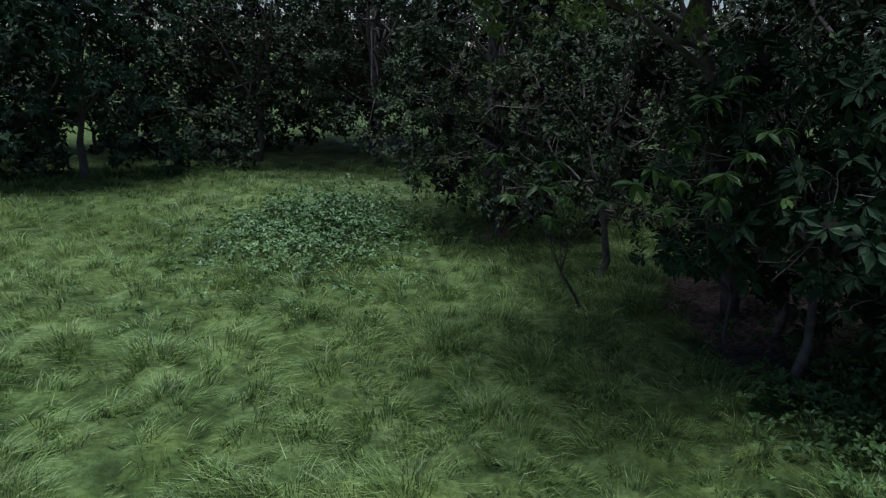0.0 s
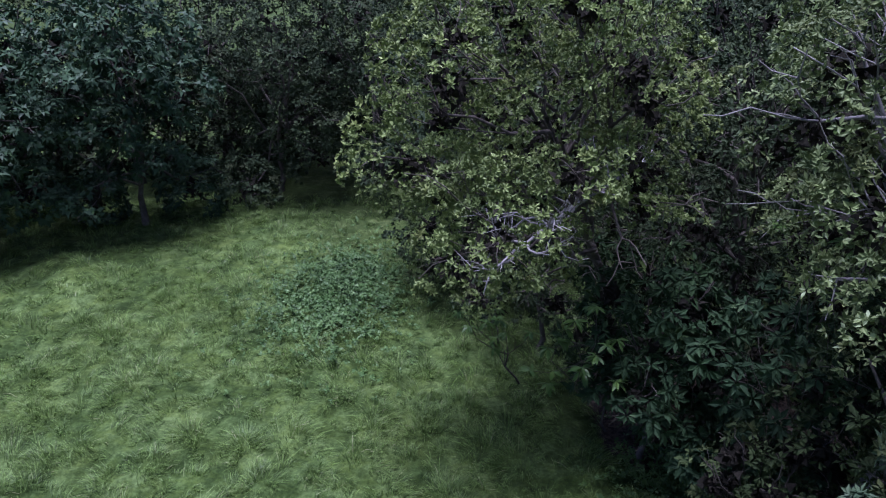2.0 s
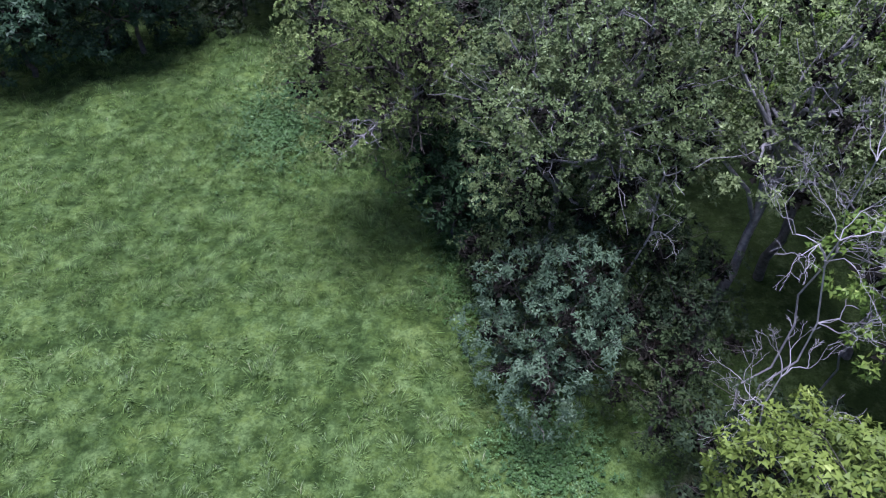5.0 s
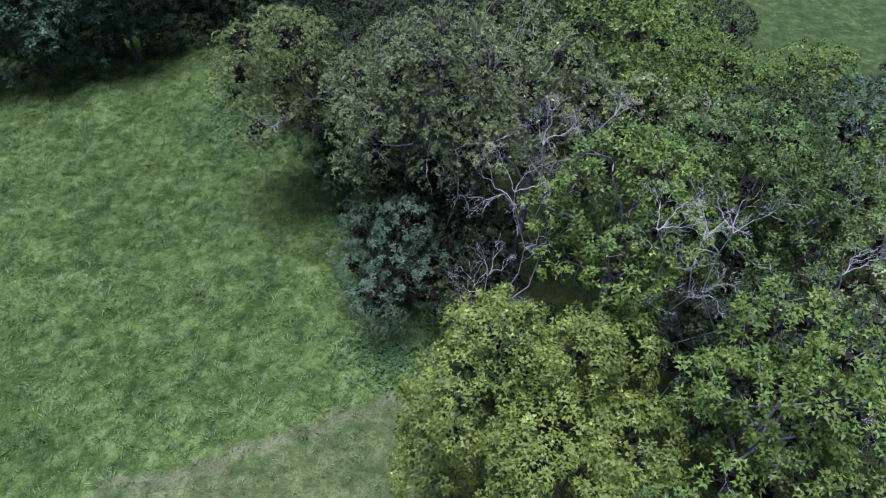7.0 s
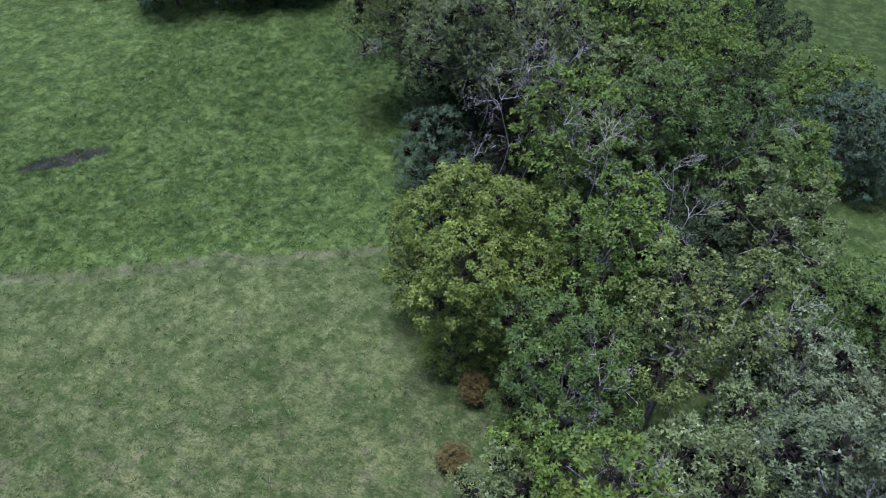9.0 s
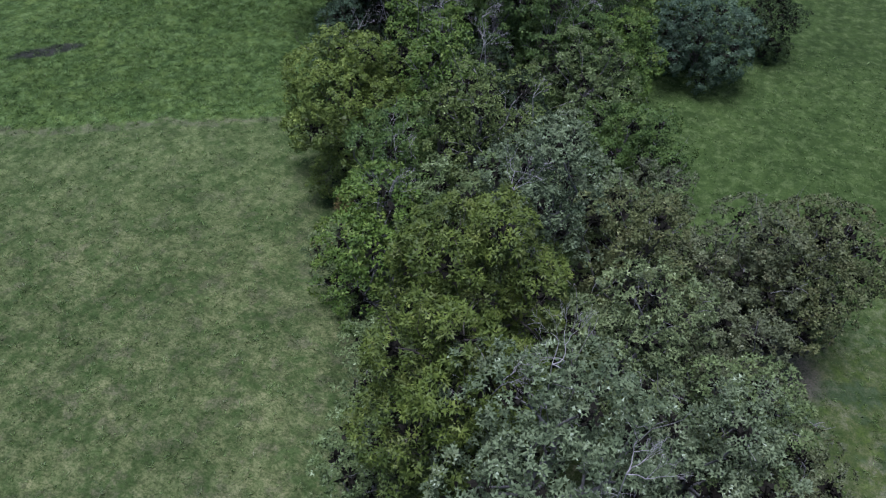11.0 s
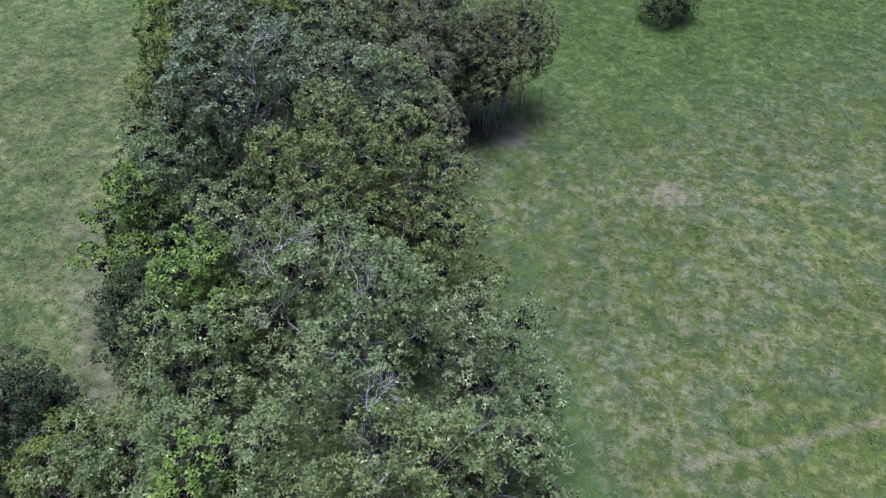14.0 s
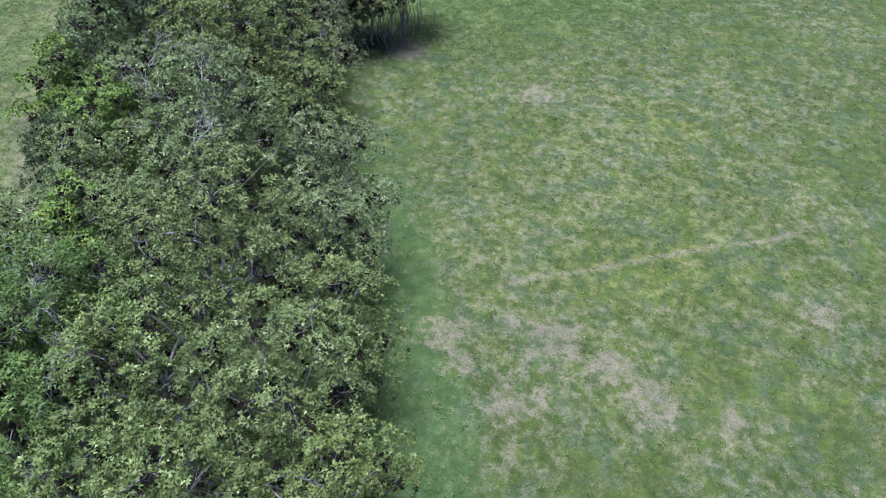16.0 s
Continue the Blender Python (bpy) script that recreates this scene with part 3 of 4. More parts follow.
def tree(x, y, top, r, low, kind, label, dens=1.0, count=16, seed=None, scale=1.0, lean=(0.0, 0.0), name="tree", twigs=3, hollow=None, stems=0, closed=None):
    """A tree: tapered trunk, limbs with their branches, a crown of leaf tufts in uneven clumps."""
    rng = np.random.default_rng(seed if seed is not None else int(abs(x) * 131 + abs(y) * 17 + top * 7))
    whole = tagged(empty(name, x, y), label, "tree" if name == "tree" else "shrub", "trees of the wood" if name == "tree" else "shrubs")
    r *= 1.06
    WOOD.append((x, y, r, low))
    under = 0.35 if y < -15 else 1.0
    far = math.hypot(x - 6, y - 12) > 16
    if hollow is not None:
        hollow = np.array((hollow[0] - x, hollow[1] - y, hollow[2], hollow[3]))
    tall = (top - low) / 2
    middle = np.array((lean[0], lean[1], low + tall))
    spots, radii = lobes_of(rng, r, tall, count, low < 1.7)
    keep = spots[:, 2] + middle[2] > radii * 0.25
    spots, radii = spots[keep], radii[keep]
    bark = KIND[kind][5]
    girth = 0.010 * top + 0.010 * r
    fork = np.array((lean[0] * 0.3, lean[1] * 0.3, max(0.9, low * 0.75 + 0.12 * top)))
    stem = np.concatenate([bent((0, 0, -0.25), fork, rng, 0.04, 5), bent(fork, middle + (0, 0, tall * 0.25), rng, 0.06, 5)[1:]])
    part("trunk", *tube(stem, girth * 1.25, girth * 0.25, 8), bark, whole, smooth=True)
    for i in range(stems):
        a = rng.uniform(0, 6.28)
        foot = np.array((math.cos(a), math.sin(a), 0)) * r * rng.uniform(0.35, 0.85)
        part("trunk", *tube(bent(foot - (0, 0, 0.2), foot * 1.1 + (0, 0, low + 2.0), rng, 0.08, 5), 0.07, 0.03, 5), BARK, whole, smooth=True)
    for c, rad in zip(spots[:-1], radii[:-1]):
        start = fork + (middle + (0, 0, tall * 0.4) - fork) * rng.uniform(0.0, 0.75)
        goal = middle + c
        limb = bent(start, goal, rng, 0.10, 6)
        bough = part("limb", *tube(limb, girth * 0.42, girth * 0.16, 5), bark, whole, smooth=True)
        for _ in range(1 if far else twigs):
            d = unit(rng.normal(0, 0.8, 3) + (0, 0, 0.8) + 0.7 * unit(c))
            a = limb[rng.integers(3, 6)]
            b = goal + d * rad * rng.uniform(0.95, 1.2)
            branch = bent(a, b, rng, 0.10, 4)
            pieces = [tube(branch, girth * 0.12, 0.014, 4)]
            for _ in range(3 if far else 2):
                s = branch[rng.integers(1, 4)]
                e = s + unit(b - a + rng.normal(0, 0.5, 3) * rad) * rad * rng.uniform(0.35, 0.75)
                pieces.append(tube(bent(s, e, rng, 0.1, 3), girth * 0.08, 0.010, 3))
            part("branch", *joined(pieces), bark, bough, smooth=True)
    leaves = crown_leaves(rng, spots, radii, kind, dens, middle, scale, under, far, hollow, y < 0 and low >= 3, np.array((x, y, 0.0)), closed or (2.0 if name == "shrub" else 0.70 if kind in ("golden", "dark", "broad", "blue", "fern") else 0.54))
    # filler that darkens the crown's gaps in place of real shade
    inner = gap_filler(rng, spots, radii, middle, far, hollow)
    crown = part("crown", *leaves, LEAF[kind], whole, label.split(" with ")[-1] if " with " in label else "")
    tagged(part("brushwood", *inner, GAP_SHADE, crown, "dark dead twigs inside the crown"), kind="stuff")
    return whole


def forked(rng, start, way, length, radius, depth, rise, pieces):
    """A limb that forks again and again into thinner, crooked ones."""
    way = unit(way)
    line = bent(start, start + way * length, rng, 0.09, 5 if depth > 2 else 4 if depth > 1 else 3)
    thin = max(radius * 0.62, 0.006)
    pieces.append(tube(line, radius, thin, 5 if depth > 2 else 3))
    if depth == 0:
        return
    for i in range(3 if rng.uniform() < 0.3 else 2):
        at = line[-1] if i < 2 else line[rng.integers(1, len(line) - 1)]
        forked(rng, at, way + rng.normal(0, 0.48, 3) + (0, 0, rise), length * rng.uniform(0.58, 0.85), thin * rng.uniform(0.75, 1.0), depth - 1, rise, pieces)


def dead_tree(x, y, base, top, spread, label, seed, limbs=7, name="dead_tree", lean=(0, 0), girth=0.044):
    """A bare tree: a crooked trunk, and limbs that fork into bleached twigs."""
    rng = np.random.default_rng(seed)
    whole = tagged(empty(name, x, y), label, "dead tree", "dead trees")
    stem = bent((0, 0, base), (lean[0], lean[1], top - 0.85 * spread), rng, 0.008, 9)
    part("trunk", *tube(stem, girth * 1.3, girth * 0.55, 7), DEAD_WOOD, whole, smooth=True)
    for i in range(min(limbs, 9)):
        turn = i * 2.4 + rng.uniform(-0.4, 0.4)
        way = np.array((math.cos(turn), math.sin(turn), rng.uniform(0.35, 1.5)))
        pieces = []
        forked(rng, stem[8 - (i % 3)], way, spread * rng.uniform(0.30, 0.46), girth * rng.uniform(0.42, 0.62), 4, 0.12, pieces)
        part("limb", *joined(pieces), DEAD_WOOD, whole, smooth=True)
    return whole


# ---- the trees ----
GREY = "tall woodland tree with grey-green leaf tufts on pale twigs"
OLIVE = "spreading woodland tree with soft olive-green feathery foliage"
LIME = "woodland tree with fresh bright green foliage"
GOLDEN = "broad-crowned tree at the wood's edge with golden-green drooping leaves"
DARK = "dense woodland tree with dark green foliage"
BROAD = "tree at the far hedge with big drooping dark green leaves"
BLUE = "rounded low tree at the wood's edge with narrow blue-green leaves"
DUSKY = "woodland tree with dusky grey-green leaf tufts"
KHAKI = "woodland tree with yellowish grey-green upright leaf tufts"
SILVER = "tall woodland tree with silvery green leaf tufts on pale twigs"
FERN = "woodland tree with soft mid-green feathery foliage"
PALE = "tall tree overhanging the pasture with small pale olive leaves"

# the corner of the wood where the pasture meets it
tree(7.6, 18.2, 17.5, 4.3, 4.4, "pale", PALE, dens=1.7, count=28, lean=(-4.5, -3.8), twigs=4, hollow=(5.6, 11.4, 8.0, 2.3), closed=0.55)
tree(1.5, 28.0, 16.0, 4.6, 0.9, "dark", DARK, count=14)
tree(12.4, 9.0, 19.0, 5.0, 6.2, "grey", GREY, count=24, dens=1.15, scale=0.82, closed=0.5)
tree(11.5, 18.5, 18.0, 5.0, 3.0, "dark", DARK, count=14)
tree(11.9, 3.2, 9.6, 4.0, 0.8, "blue", BLUE, count=15, dens=1.1)
tree(13.8, 8.5, 20.5, 4.6, 7.0, "grey", GREY, dens=1.1, scale=0.9)
tree(20.6, 5.6, 21.4, 4.6, 8.0, "silver", SILVER, count=20)
tree(25.5, 11.0, 19.8, 5.0, 6.0, "lime", LIME)
tree(25.0, -2.8, 20.6, 4.2, 6.0, "lime", LIME)
tree(30.6, 0.0, 20.2, 4.8, 6.0, "fern", FERN)
tree(36.0, 1.8, 18.6, 4.6, 4.0, "fern", FERN, closed=0.4)
tree(20.9, -11.2, 15.8, 6.7, 0.6, "golden", GOLDEN, count=17, dens=1.15, closed=0.52)
tree(18.8, -9.6, 13.2, 2.0, 8.0, "fern", "slender tree rising through a broader one with soft bright green foliage", count=9)
tree(9.4, 9.2, 5.2, 1.7, 0.5, "dark", "small bushy tree at the wood's foot with dull green leaves", count=12)
tree(30.2, -13.0, 20.6, 4.0, 6.0, "lime", LIME)
tree(35.2, -17.6, 20.2, 4.6, 6.0, "grey", GREY, closed=0.24)
tree(35.2, -9.2, 13.5, 3.8, 4.0, "dark", DARK)
tree(30.3, -22.3, 18.6, 3.7, 3.0, "fern", FERN, closed=0.45)
# the wood's northern and eastern side
tree(41.2, 8.0, 12.2, 4.8, 1.0, "lime", LIME)
tree(41.0, -3.0, 15.0, 4.6, 2.0, "grey", GREY, closed=0.34)
tree(49.4, 18.6, 10.2, 5.2, 0.6, "blue", "dense rounded tree in the eastern field with blue-green leaves", count=26)
tree(56.5, 27.5, 8.0, 3.4, 0.6, "dark", DARK)
tree(46.0, 24.0, 10.0, 4.6, 1.0, "lime", LIME)
tree(38.0, 36.0, 9.8, 5.4, 1.0, "dark", DARK)
tree(33.0, 26.0, 13.0, 5.2, 2.0, "lime", LIME)
tree(33.5, 16.0, 15.0, 5.0, 3.0, "lime", LIME)
tree(24.5, 21.0, 17.5, 5.4, 3.0, "dark", DARK)
tree(17.5, 16.0, 19.0, 5.2, 4.0, "grey", GREY, dens=0.6)
tree(14.5, 26.5, 17.0, 5.6, 3.0, "dark", DARK, dens=0.7)
tree(24.0, 31.0, 14.0, 5.8, 2.0, "dark", DARK, dens=0.7)
tree(30.0, 40.0, 11.0, 5.6, 1.0, "dark", DARK, dens=0.7)
tree(45.0, -10.5, 13.5, 4.4, 1.5, "fern", FERN)
tree(49.0, -14.6, 12.6, 3.8, 0.8, "dusky", DUSKY)
tree(47.4, -6.4, 11.0, 3.8, 0.8, "fern", FERN)
tree(48.6, -19.6, 14.5, 3.6, 1.5, "grey", GREY)
tree(42.0, -18.5, 17.5, 4.4, 3.0, "silver", SILVER, closed=0.38)
tree(28.6, 5.4, 18.4, 4.4, 4.0, "grey", GREY)
tree(36.6, 9.4, 15.6, 4.4, 2.0, "dark", DARK)
tree(31.0, -6.6, 14.0, 4.0, 3.0, "dark", DARK)
tree(39.6, -24.0, 18.0, 4.0, 3.0, "grey", GREY)
tree(27.0, -17.6, 13.6, 3.6, 1.0, "fern", FERN)
tree(36.8, -28.6, 19.0, 4.0, 4.0, "grey", GREY)
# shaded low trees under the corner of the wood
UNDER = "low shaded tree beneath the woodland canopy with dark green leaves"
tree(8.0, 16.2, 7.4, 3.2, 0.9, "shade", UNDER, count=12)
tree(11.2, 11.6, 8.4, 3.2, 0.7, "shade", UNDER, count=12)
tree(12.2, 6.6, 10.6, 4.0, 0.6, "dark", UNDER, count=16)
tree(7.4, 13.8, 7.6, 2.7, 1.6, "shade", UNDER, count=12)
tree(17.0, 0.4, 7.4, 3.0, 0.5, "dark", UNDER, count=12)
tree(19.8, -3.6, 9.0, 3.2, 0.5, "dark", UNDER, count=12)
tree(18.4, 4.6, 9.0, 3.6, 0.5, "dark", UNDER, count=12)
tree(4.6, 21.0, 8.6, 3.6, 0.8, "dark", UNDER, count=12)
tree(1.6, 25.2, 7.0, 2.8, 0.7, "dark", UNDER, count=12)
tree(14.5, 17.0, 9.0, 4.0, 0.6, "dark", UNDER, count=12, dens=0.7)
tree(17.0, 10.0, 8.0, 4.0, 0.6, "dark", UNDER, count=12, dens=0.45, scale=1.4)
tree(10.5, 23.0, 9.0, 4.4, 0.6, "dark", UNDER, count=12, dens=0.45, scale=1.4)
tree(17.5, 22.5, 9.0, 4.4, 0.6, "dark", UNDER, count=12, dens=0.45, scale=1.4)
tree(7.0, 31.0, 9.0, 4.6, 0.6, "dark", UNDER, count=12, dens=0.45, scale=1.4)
# the far hedge west of the wood
tree(-34.0, 27.0, 14.5, 5.2, 1.6, "broad", BROAD, dens=0.8)
tree(-26.0, 31.0, 15.0, 5.0, 0.9, "broad", BROAD, count=16)
tree(-18.5, 34.8, 15.5, 4.8, 0.4, "broad", BROAD, count=18)
tree(-11.5, 41.5, 15.5, 5.0, 0.6, "dark", DARK)
tree(-4.5, 42.5, 17.0, 5.2, 1.4, "dark", DARK)
tree(3.5, 38.0, 17.0, 5.4, 1.6, "dark", DARK)
tree(-40.0, 38.0, 14.0, 5.6, 3.0, "broad", BROAD, dens=0.45, scale=1.4)
tree(-29.0, 44.0, 16.0, 5.8, 0.8, "dark", DARK, dens=0.45, scale=1.4)
tree(-18.0, 50.0, 17.0, 6.0, 0.8, "dark", DARK, dens=0.45, scale=1.4)
tree(-6.0, 53.0, 17.0, 6.0, 0.8, "dark", DARK, dens=0.45, scale=1.4)
tree(7.0, 50.0, 17.0, 6.0, 0.8, "dark", DARK, dens=0.45, scale=1.4)
tree(17.0, 42.0, 15.0, 6.0, 2.0, "dark", DARK, dens=0.45, scale=1.4)
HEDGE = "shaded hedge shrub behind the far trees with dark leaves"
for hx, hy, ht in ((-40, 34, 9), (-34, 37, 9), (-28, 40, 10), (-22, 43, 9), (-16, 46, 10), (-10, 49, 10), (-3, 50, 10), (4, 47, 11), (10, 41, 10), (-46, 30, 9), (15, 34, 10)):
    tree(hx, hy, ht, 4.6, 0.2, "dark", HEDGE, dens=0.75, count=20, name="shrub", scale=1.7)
# the strip of woodland southwards
tree(27.8, -27.0, 9.0, 2.9, 0.8, "grey", "low tree at the wood's edge with grey-green leaf tufts")
tree(33.2, -31.0, 18.8, 4.3, 4.0, "lime", LIME)
tree(42.6, -27.6, 22.8, 4.4, 7.0, "silver", SILVER)
tree(49.2, -25.0, 17.8, 4.6, 4.0, "dusky", DUSKY)
tree(41.3, -35.4, 23.2, 5.0, 8.0, "olive", OLIVE, count=18, dens=1.2)
tree(42.2, -42.2, 22.6, 4.6, 8.0, "olive", OLIVE, count=18, dens=1.2)
tree(49.8, -34.8, 21.2, 4.6, 6.0, "silver", SILVER)
tree(37.0, -38.2, 14.5, 3.3, 1.0, "grey", GREY)
tree(38.4, -44.1, 14.0, 3.1, 0.8, "grey", GREY)
tree(55.6, -22.6, 16.4, 4.6, 1.5, "dusky", DUSKY, count=20)
tree(61.6, -17.6, 14.2, 4.8, 2.6, "dusky", DUSKY, count=26, dens=1.1, stems=22)
tree(59.0, -21.4, 13.0, 4.0, 2.4, "dusky", DUSKY, count=22, stems=14)
tree(56.0, -31.2, 16.0, 4.0, 1.5, "dusky", DUSKY)
tree(48.2, -44.4, 24.0, 5.2, 8.0, "silver", SILVER, count=16, twigs=4)
tree(54.6, -40.6, 20.6, 4.6, 5.0, "silver", SILVER)
tree(60.8, -37.4, 14.0, 3.8, 1.0, "dusky", DUSKY)
tree(46.6, -50.4, 18.8, 4.3, 3.0, "grey", GREY)
tree(43.6, -54.2, 15.2, 3.6, 1.0, "lime", "leafy tree at the wood's edge with yellow-green broad leaves", scale=1.3)
tree(40.2, -49.6, 13.0, 2.8, 0.8, "dark", DARK)
tree(57.2, -48.6, 21.0, 5.2, 6.0, "khaki", KHAKI, count=16)
tree(62.6, -45.2, 18.0, 4.4, 3.0, "khaki", KHAKI, dens=0.9)
tree(66.6, -51.0, 17.0, 4.2, 1.5, "khaki", KHAKI)
tree(52.6, -57.6, 16.4, 3.6, 2.0, "vine", "low tree hung with bright yellow-green creeper leaves")
tree(52.8, -53.0, 17.0, 3.8, 4.0, "grey", GREY)
tree(49.4, -60.4, 13.4, 3.4, 1.0, "dark", DARK)
tree(56.4, -36.0, 18.0, 3.8, 4.0, "grey", GREY)
tree(47.6, -58.6, 12.0, 3.2, 0.6, "dark", DARK)
tree(60.0, -55.4, 19.4, 4.6, 5.0, "khaki", KHAKI, dens=0.9)
tree(65.6, -61.2, 22.4, 5.4, 6.0, "grey", GREY, count=16)
tree(72.6, -57.2, 16.6, 4.2, 1.2, "silver", SILVER)
tree(55.6, -63.4, 17.0, 4.4, 1.5, "grey", GREY)
tree(75.0, -63.4, 16.4, 3.8, 2.0, "grey", GREY)
tree(71.6, -70.2, 23.0, 5.2, 7.0, "khaki", KHAKI, dens=0.9, count=16)
tree(62.4, -70.4, 18.4, 4.6, 3.0, "grey", GREY)
tree(78.8, -69.6, 17.4, 4.2, 1.2, "khaki", KHAKI)
tree(79.4, -76.4, 20.4, 4.6, 3.0, "grey", GREY, dens=0.9)
tree(72.6, -78.0, 20.6, 4.8, 6.0, "grey", GREY, closed=0.34)
tree(65.6, -77.2, 20.4, 4.6, 5.0, "fern", FERN, closed=0.32)
tree(58.6, -76.6, 15.0, 4.6, 1.0, "dark", DARK)
tree(84.0, -79.6, 18.6, 4.6, 1.5, "khaki", KHAKI)
tree(76.8, -85.0, 19.4, 4.8, 6.0, "grey", GREY, closed=0.3)
tree(68.4, -84.4, 18.4, 4.8, 5.0, "fern", FERN)
tree(55.4, -70.6, 14.6, 4.4, 1.0, "grey", GREY)
tree(61.0, -81.2, 17.0, 4.6, 3.0, "dark", DARK)
tree(53.0, -77.0, 11.0, 4.0, 0.8, "dark", DARK)
tree(50.6, -69.6, 10.0, 3.4, 0.8, "olive", OLIVE)
tree(90.0, -86.0, 15.0, 4.0, 1.0, "grey", GREY)
tree(27.8, -23.0, 7.4, 1.7, 1.0, "vine", "small leafy tree at the wood's edge with pale yellow-green leaves", count=9)
tree(62.7, -71.3, 19.6, 1.9, 11.0, "vine", "slender tree rising out of the wood with bright yellow-green leaves", count=9)
# shrubs standing in the fields
tree(75.3, 11.6, 7.0, 3.6, 0.5, "pale", "rounded shrub alone in the eastern pasture with pale olive leaves", name="shrub", scale=1.0, dens=1.25, count=24)
tree(79.0, 26.6, 6.2, 2.6, 0.5, "pale", "small rounded shrub in the eastern pasture with pale olive leaves", name="shrub", scale=1.0, dens=1.6, count=24)
tree(42.4, -68.2, 7.4, 4.2, 0.5, "dark", "low shrub beside the wood with dark green leaves", name="shrub", count=26, dens=1.1)
# dead trees
BARE_TREE = "leafless dead tree with bleached grey branches"
dead_tree(19.2, -1.8, 0.0, 18.0, 2.9, BARE_TREE, 3, 14)
dead_tree(20.6, 0.4, 0.0, 19.0, 2.4, BARE_TREE, 41, 12)
dead_tree(24.0, 0.6, 0.0, 20.4, 1.8, BARE_TREE, 43, 8)
dead_tree(16.0, 5.4, 0.0, 14.0, 2.2, BARE_TREE, 5, 8, girth=0.06)
dead_tree(18.0, -4.2, 0.0, 13.8, 2.6, BARE_TREE, 8, 8)
dead_tree(27.6, -6.2, 0.0, 19.0, 2.4, BARE_TREE, 9, 8)
dead_tree(33.8, -12.8, 0.0, 19.6, 2.2, BARE_TREE, 12, 7)
dead_tree(51.2, -46.0, 0.0, 23.6, 2.4, BARE_TREE, 61, 8)
dead_tree(45.4, -43.6, 0.0, 22.6, 2.0, BARE_TREE, 62, 6)
dead_tree(41.6, -49.4, 0.0, 13.6, 2.2, BARE_TREE, 63, 7)
dead_tree(60.9, -60.4, 0.0, 22.4, 3.2, BARE_TREE, 64, 8)
dead_tree(66.9, -62.4, 0.0, 23.4, 2.6, BARE_TREE, 65, 8)
dead_tree(69.8, -67.6, 0.0, 22.6, 2.2, BARE_TREE, 66, 7)
dead_tree(39.5, -18.4, 0.0, 19.8, 2.0, BARE_TREE, 67, 6)
dead_tree(42.0, -31.2, 0.0, 22.8, 2.4, BARE_TREE, 68, 7)
dead_tree(28.2, -7.4, 0.0, 20.6, 2.4, BARE_TREE, 69, 7)
dead_tree(25.0, -7.4, 0.0, 20.4, 2.2, BARE_TREE, 70, 7)
dead_tree(32.4, -9.2, 0.0, 20.2, 2.4, BARE_TREE, 71, 6)
dead_tree(66.2, -78.6, 0.0, 19.4, 2.6, BARE_TREE, 51, 8)
dead_tree(70.2, -81.4, 0.0, 19.2, 2.0, BARE_TREE, 52, 7)
dead_tree(47.2, -42.2, 0.0, 23.6, 2.4, BARE_TREE, 53, 8)
dead_tree(33.4, -29.6, 0.0, 18.6, 2.4, BARE_TREE, 54, 8)
dead_tree(38.8, 1.0, 0.0, 17.4, 2.2, BARE_TREE, 55, 7)
dead_tree(31.2, -24.2, 0.0, 17.0, 2.4, BARE_TREE, 15, 7)

# ---- the ground ----
ramp_out = np.array([150.0, 260.0, 500.0, 1000.0, 2000.0, 3500.0])
gx = np.concatenate([-60 - ramp_out[::-1], np.arange(-60, -30, 1.0), np.arange(-30, 14, 0.4), np.arange(14, 140.5, 1.0), 140 + ramp_out])
gy = np.concatenate([-110 - ramp_out[::-1], np.arange(-110, -20, 1.0), np.arange(-20, 32, 0.4), np.arange(32, 80.5, 1.0), 80 + ramp_out])
GX, GY = np.meshgrid(gx, gy, indexing="ij")


def tussock(x, y, pitch=1.15):
    """Rounded tussocks strewn over the plan: how high a place lies on its own (0 to 1), and the way out from that one's middle."""
    best, ox, oy = np.zeros_like(x), np.zeros_like(x), np.zeros_like(x)
    cx, cy = np.floor(x / pitch), np.floor(y / pitch)
    for dx in (-1, 0, 1):
        for dy in (-1, 0, 1):
            kx, ky = cx + dx, cy + dy
            h1, h2, h3 = (np.modf(np.abs(np.sin(kx * a + ky * b) * 43758.55))[0] for a, b in ((12.99, 78.23), (39.35, 11.14), (73.16, 52.24)))
            px, py = (kx + 0.1 + 0.8 * h1) * pitch, (ky + 0.1 + 0.8 * h2) * pitch
            ex, ey = x - px, y - py
            rise = (0.25 + 0.75 * h3) * np.clip(1.0 - (ex * ex + ey * ey) / (pitch * (0.50 + 0.35 * h3)) ** 2, 0, 1)
            over = rise > best
            best, ox, oy = np.where(over, rise, best), np.where(over, ex, ox), np.where(over, ey, oy)
    return best, ox, oy


def ground_height(x, y):
    roll = 0.09 * np.sin(x * 0.31 + 1.3) * np.sin(y * 0.27) + 0.05 * np.sin(x * 0.9 + y * 0.7) + 0.03 * np.sin(2.1 * x - 1.7 * y)
    deep = np.clip((x + 30) / 4, 0, 1) * np.clip((14 - x) / 4, 0, 1) * np.clip((y + 20) / 4, 0, 1) * np.clip((32 - y) / 4, 0, 1)
    return roll + 0.22 * deep * tussock(x, y)[0]


def litter_at(x, y):
    """How far a place lies inside the wood: near 1 where crowns meet overhead, 0 in the open and under a lone tree."""
    f = np.zeros_like(x)
    for tx, ty, r, low in WOOD:
        f += np.clip(1.0 - np.hypot(x - tx, y - ty) / (1.15 * r), 0, 1)
    return np.clip((f - 1.0) * 1.6, 0, 1)


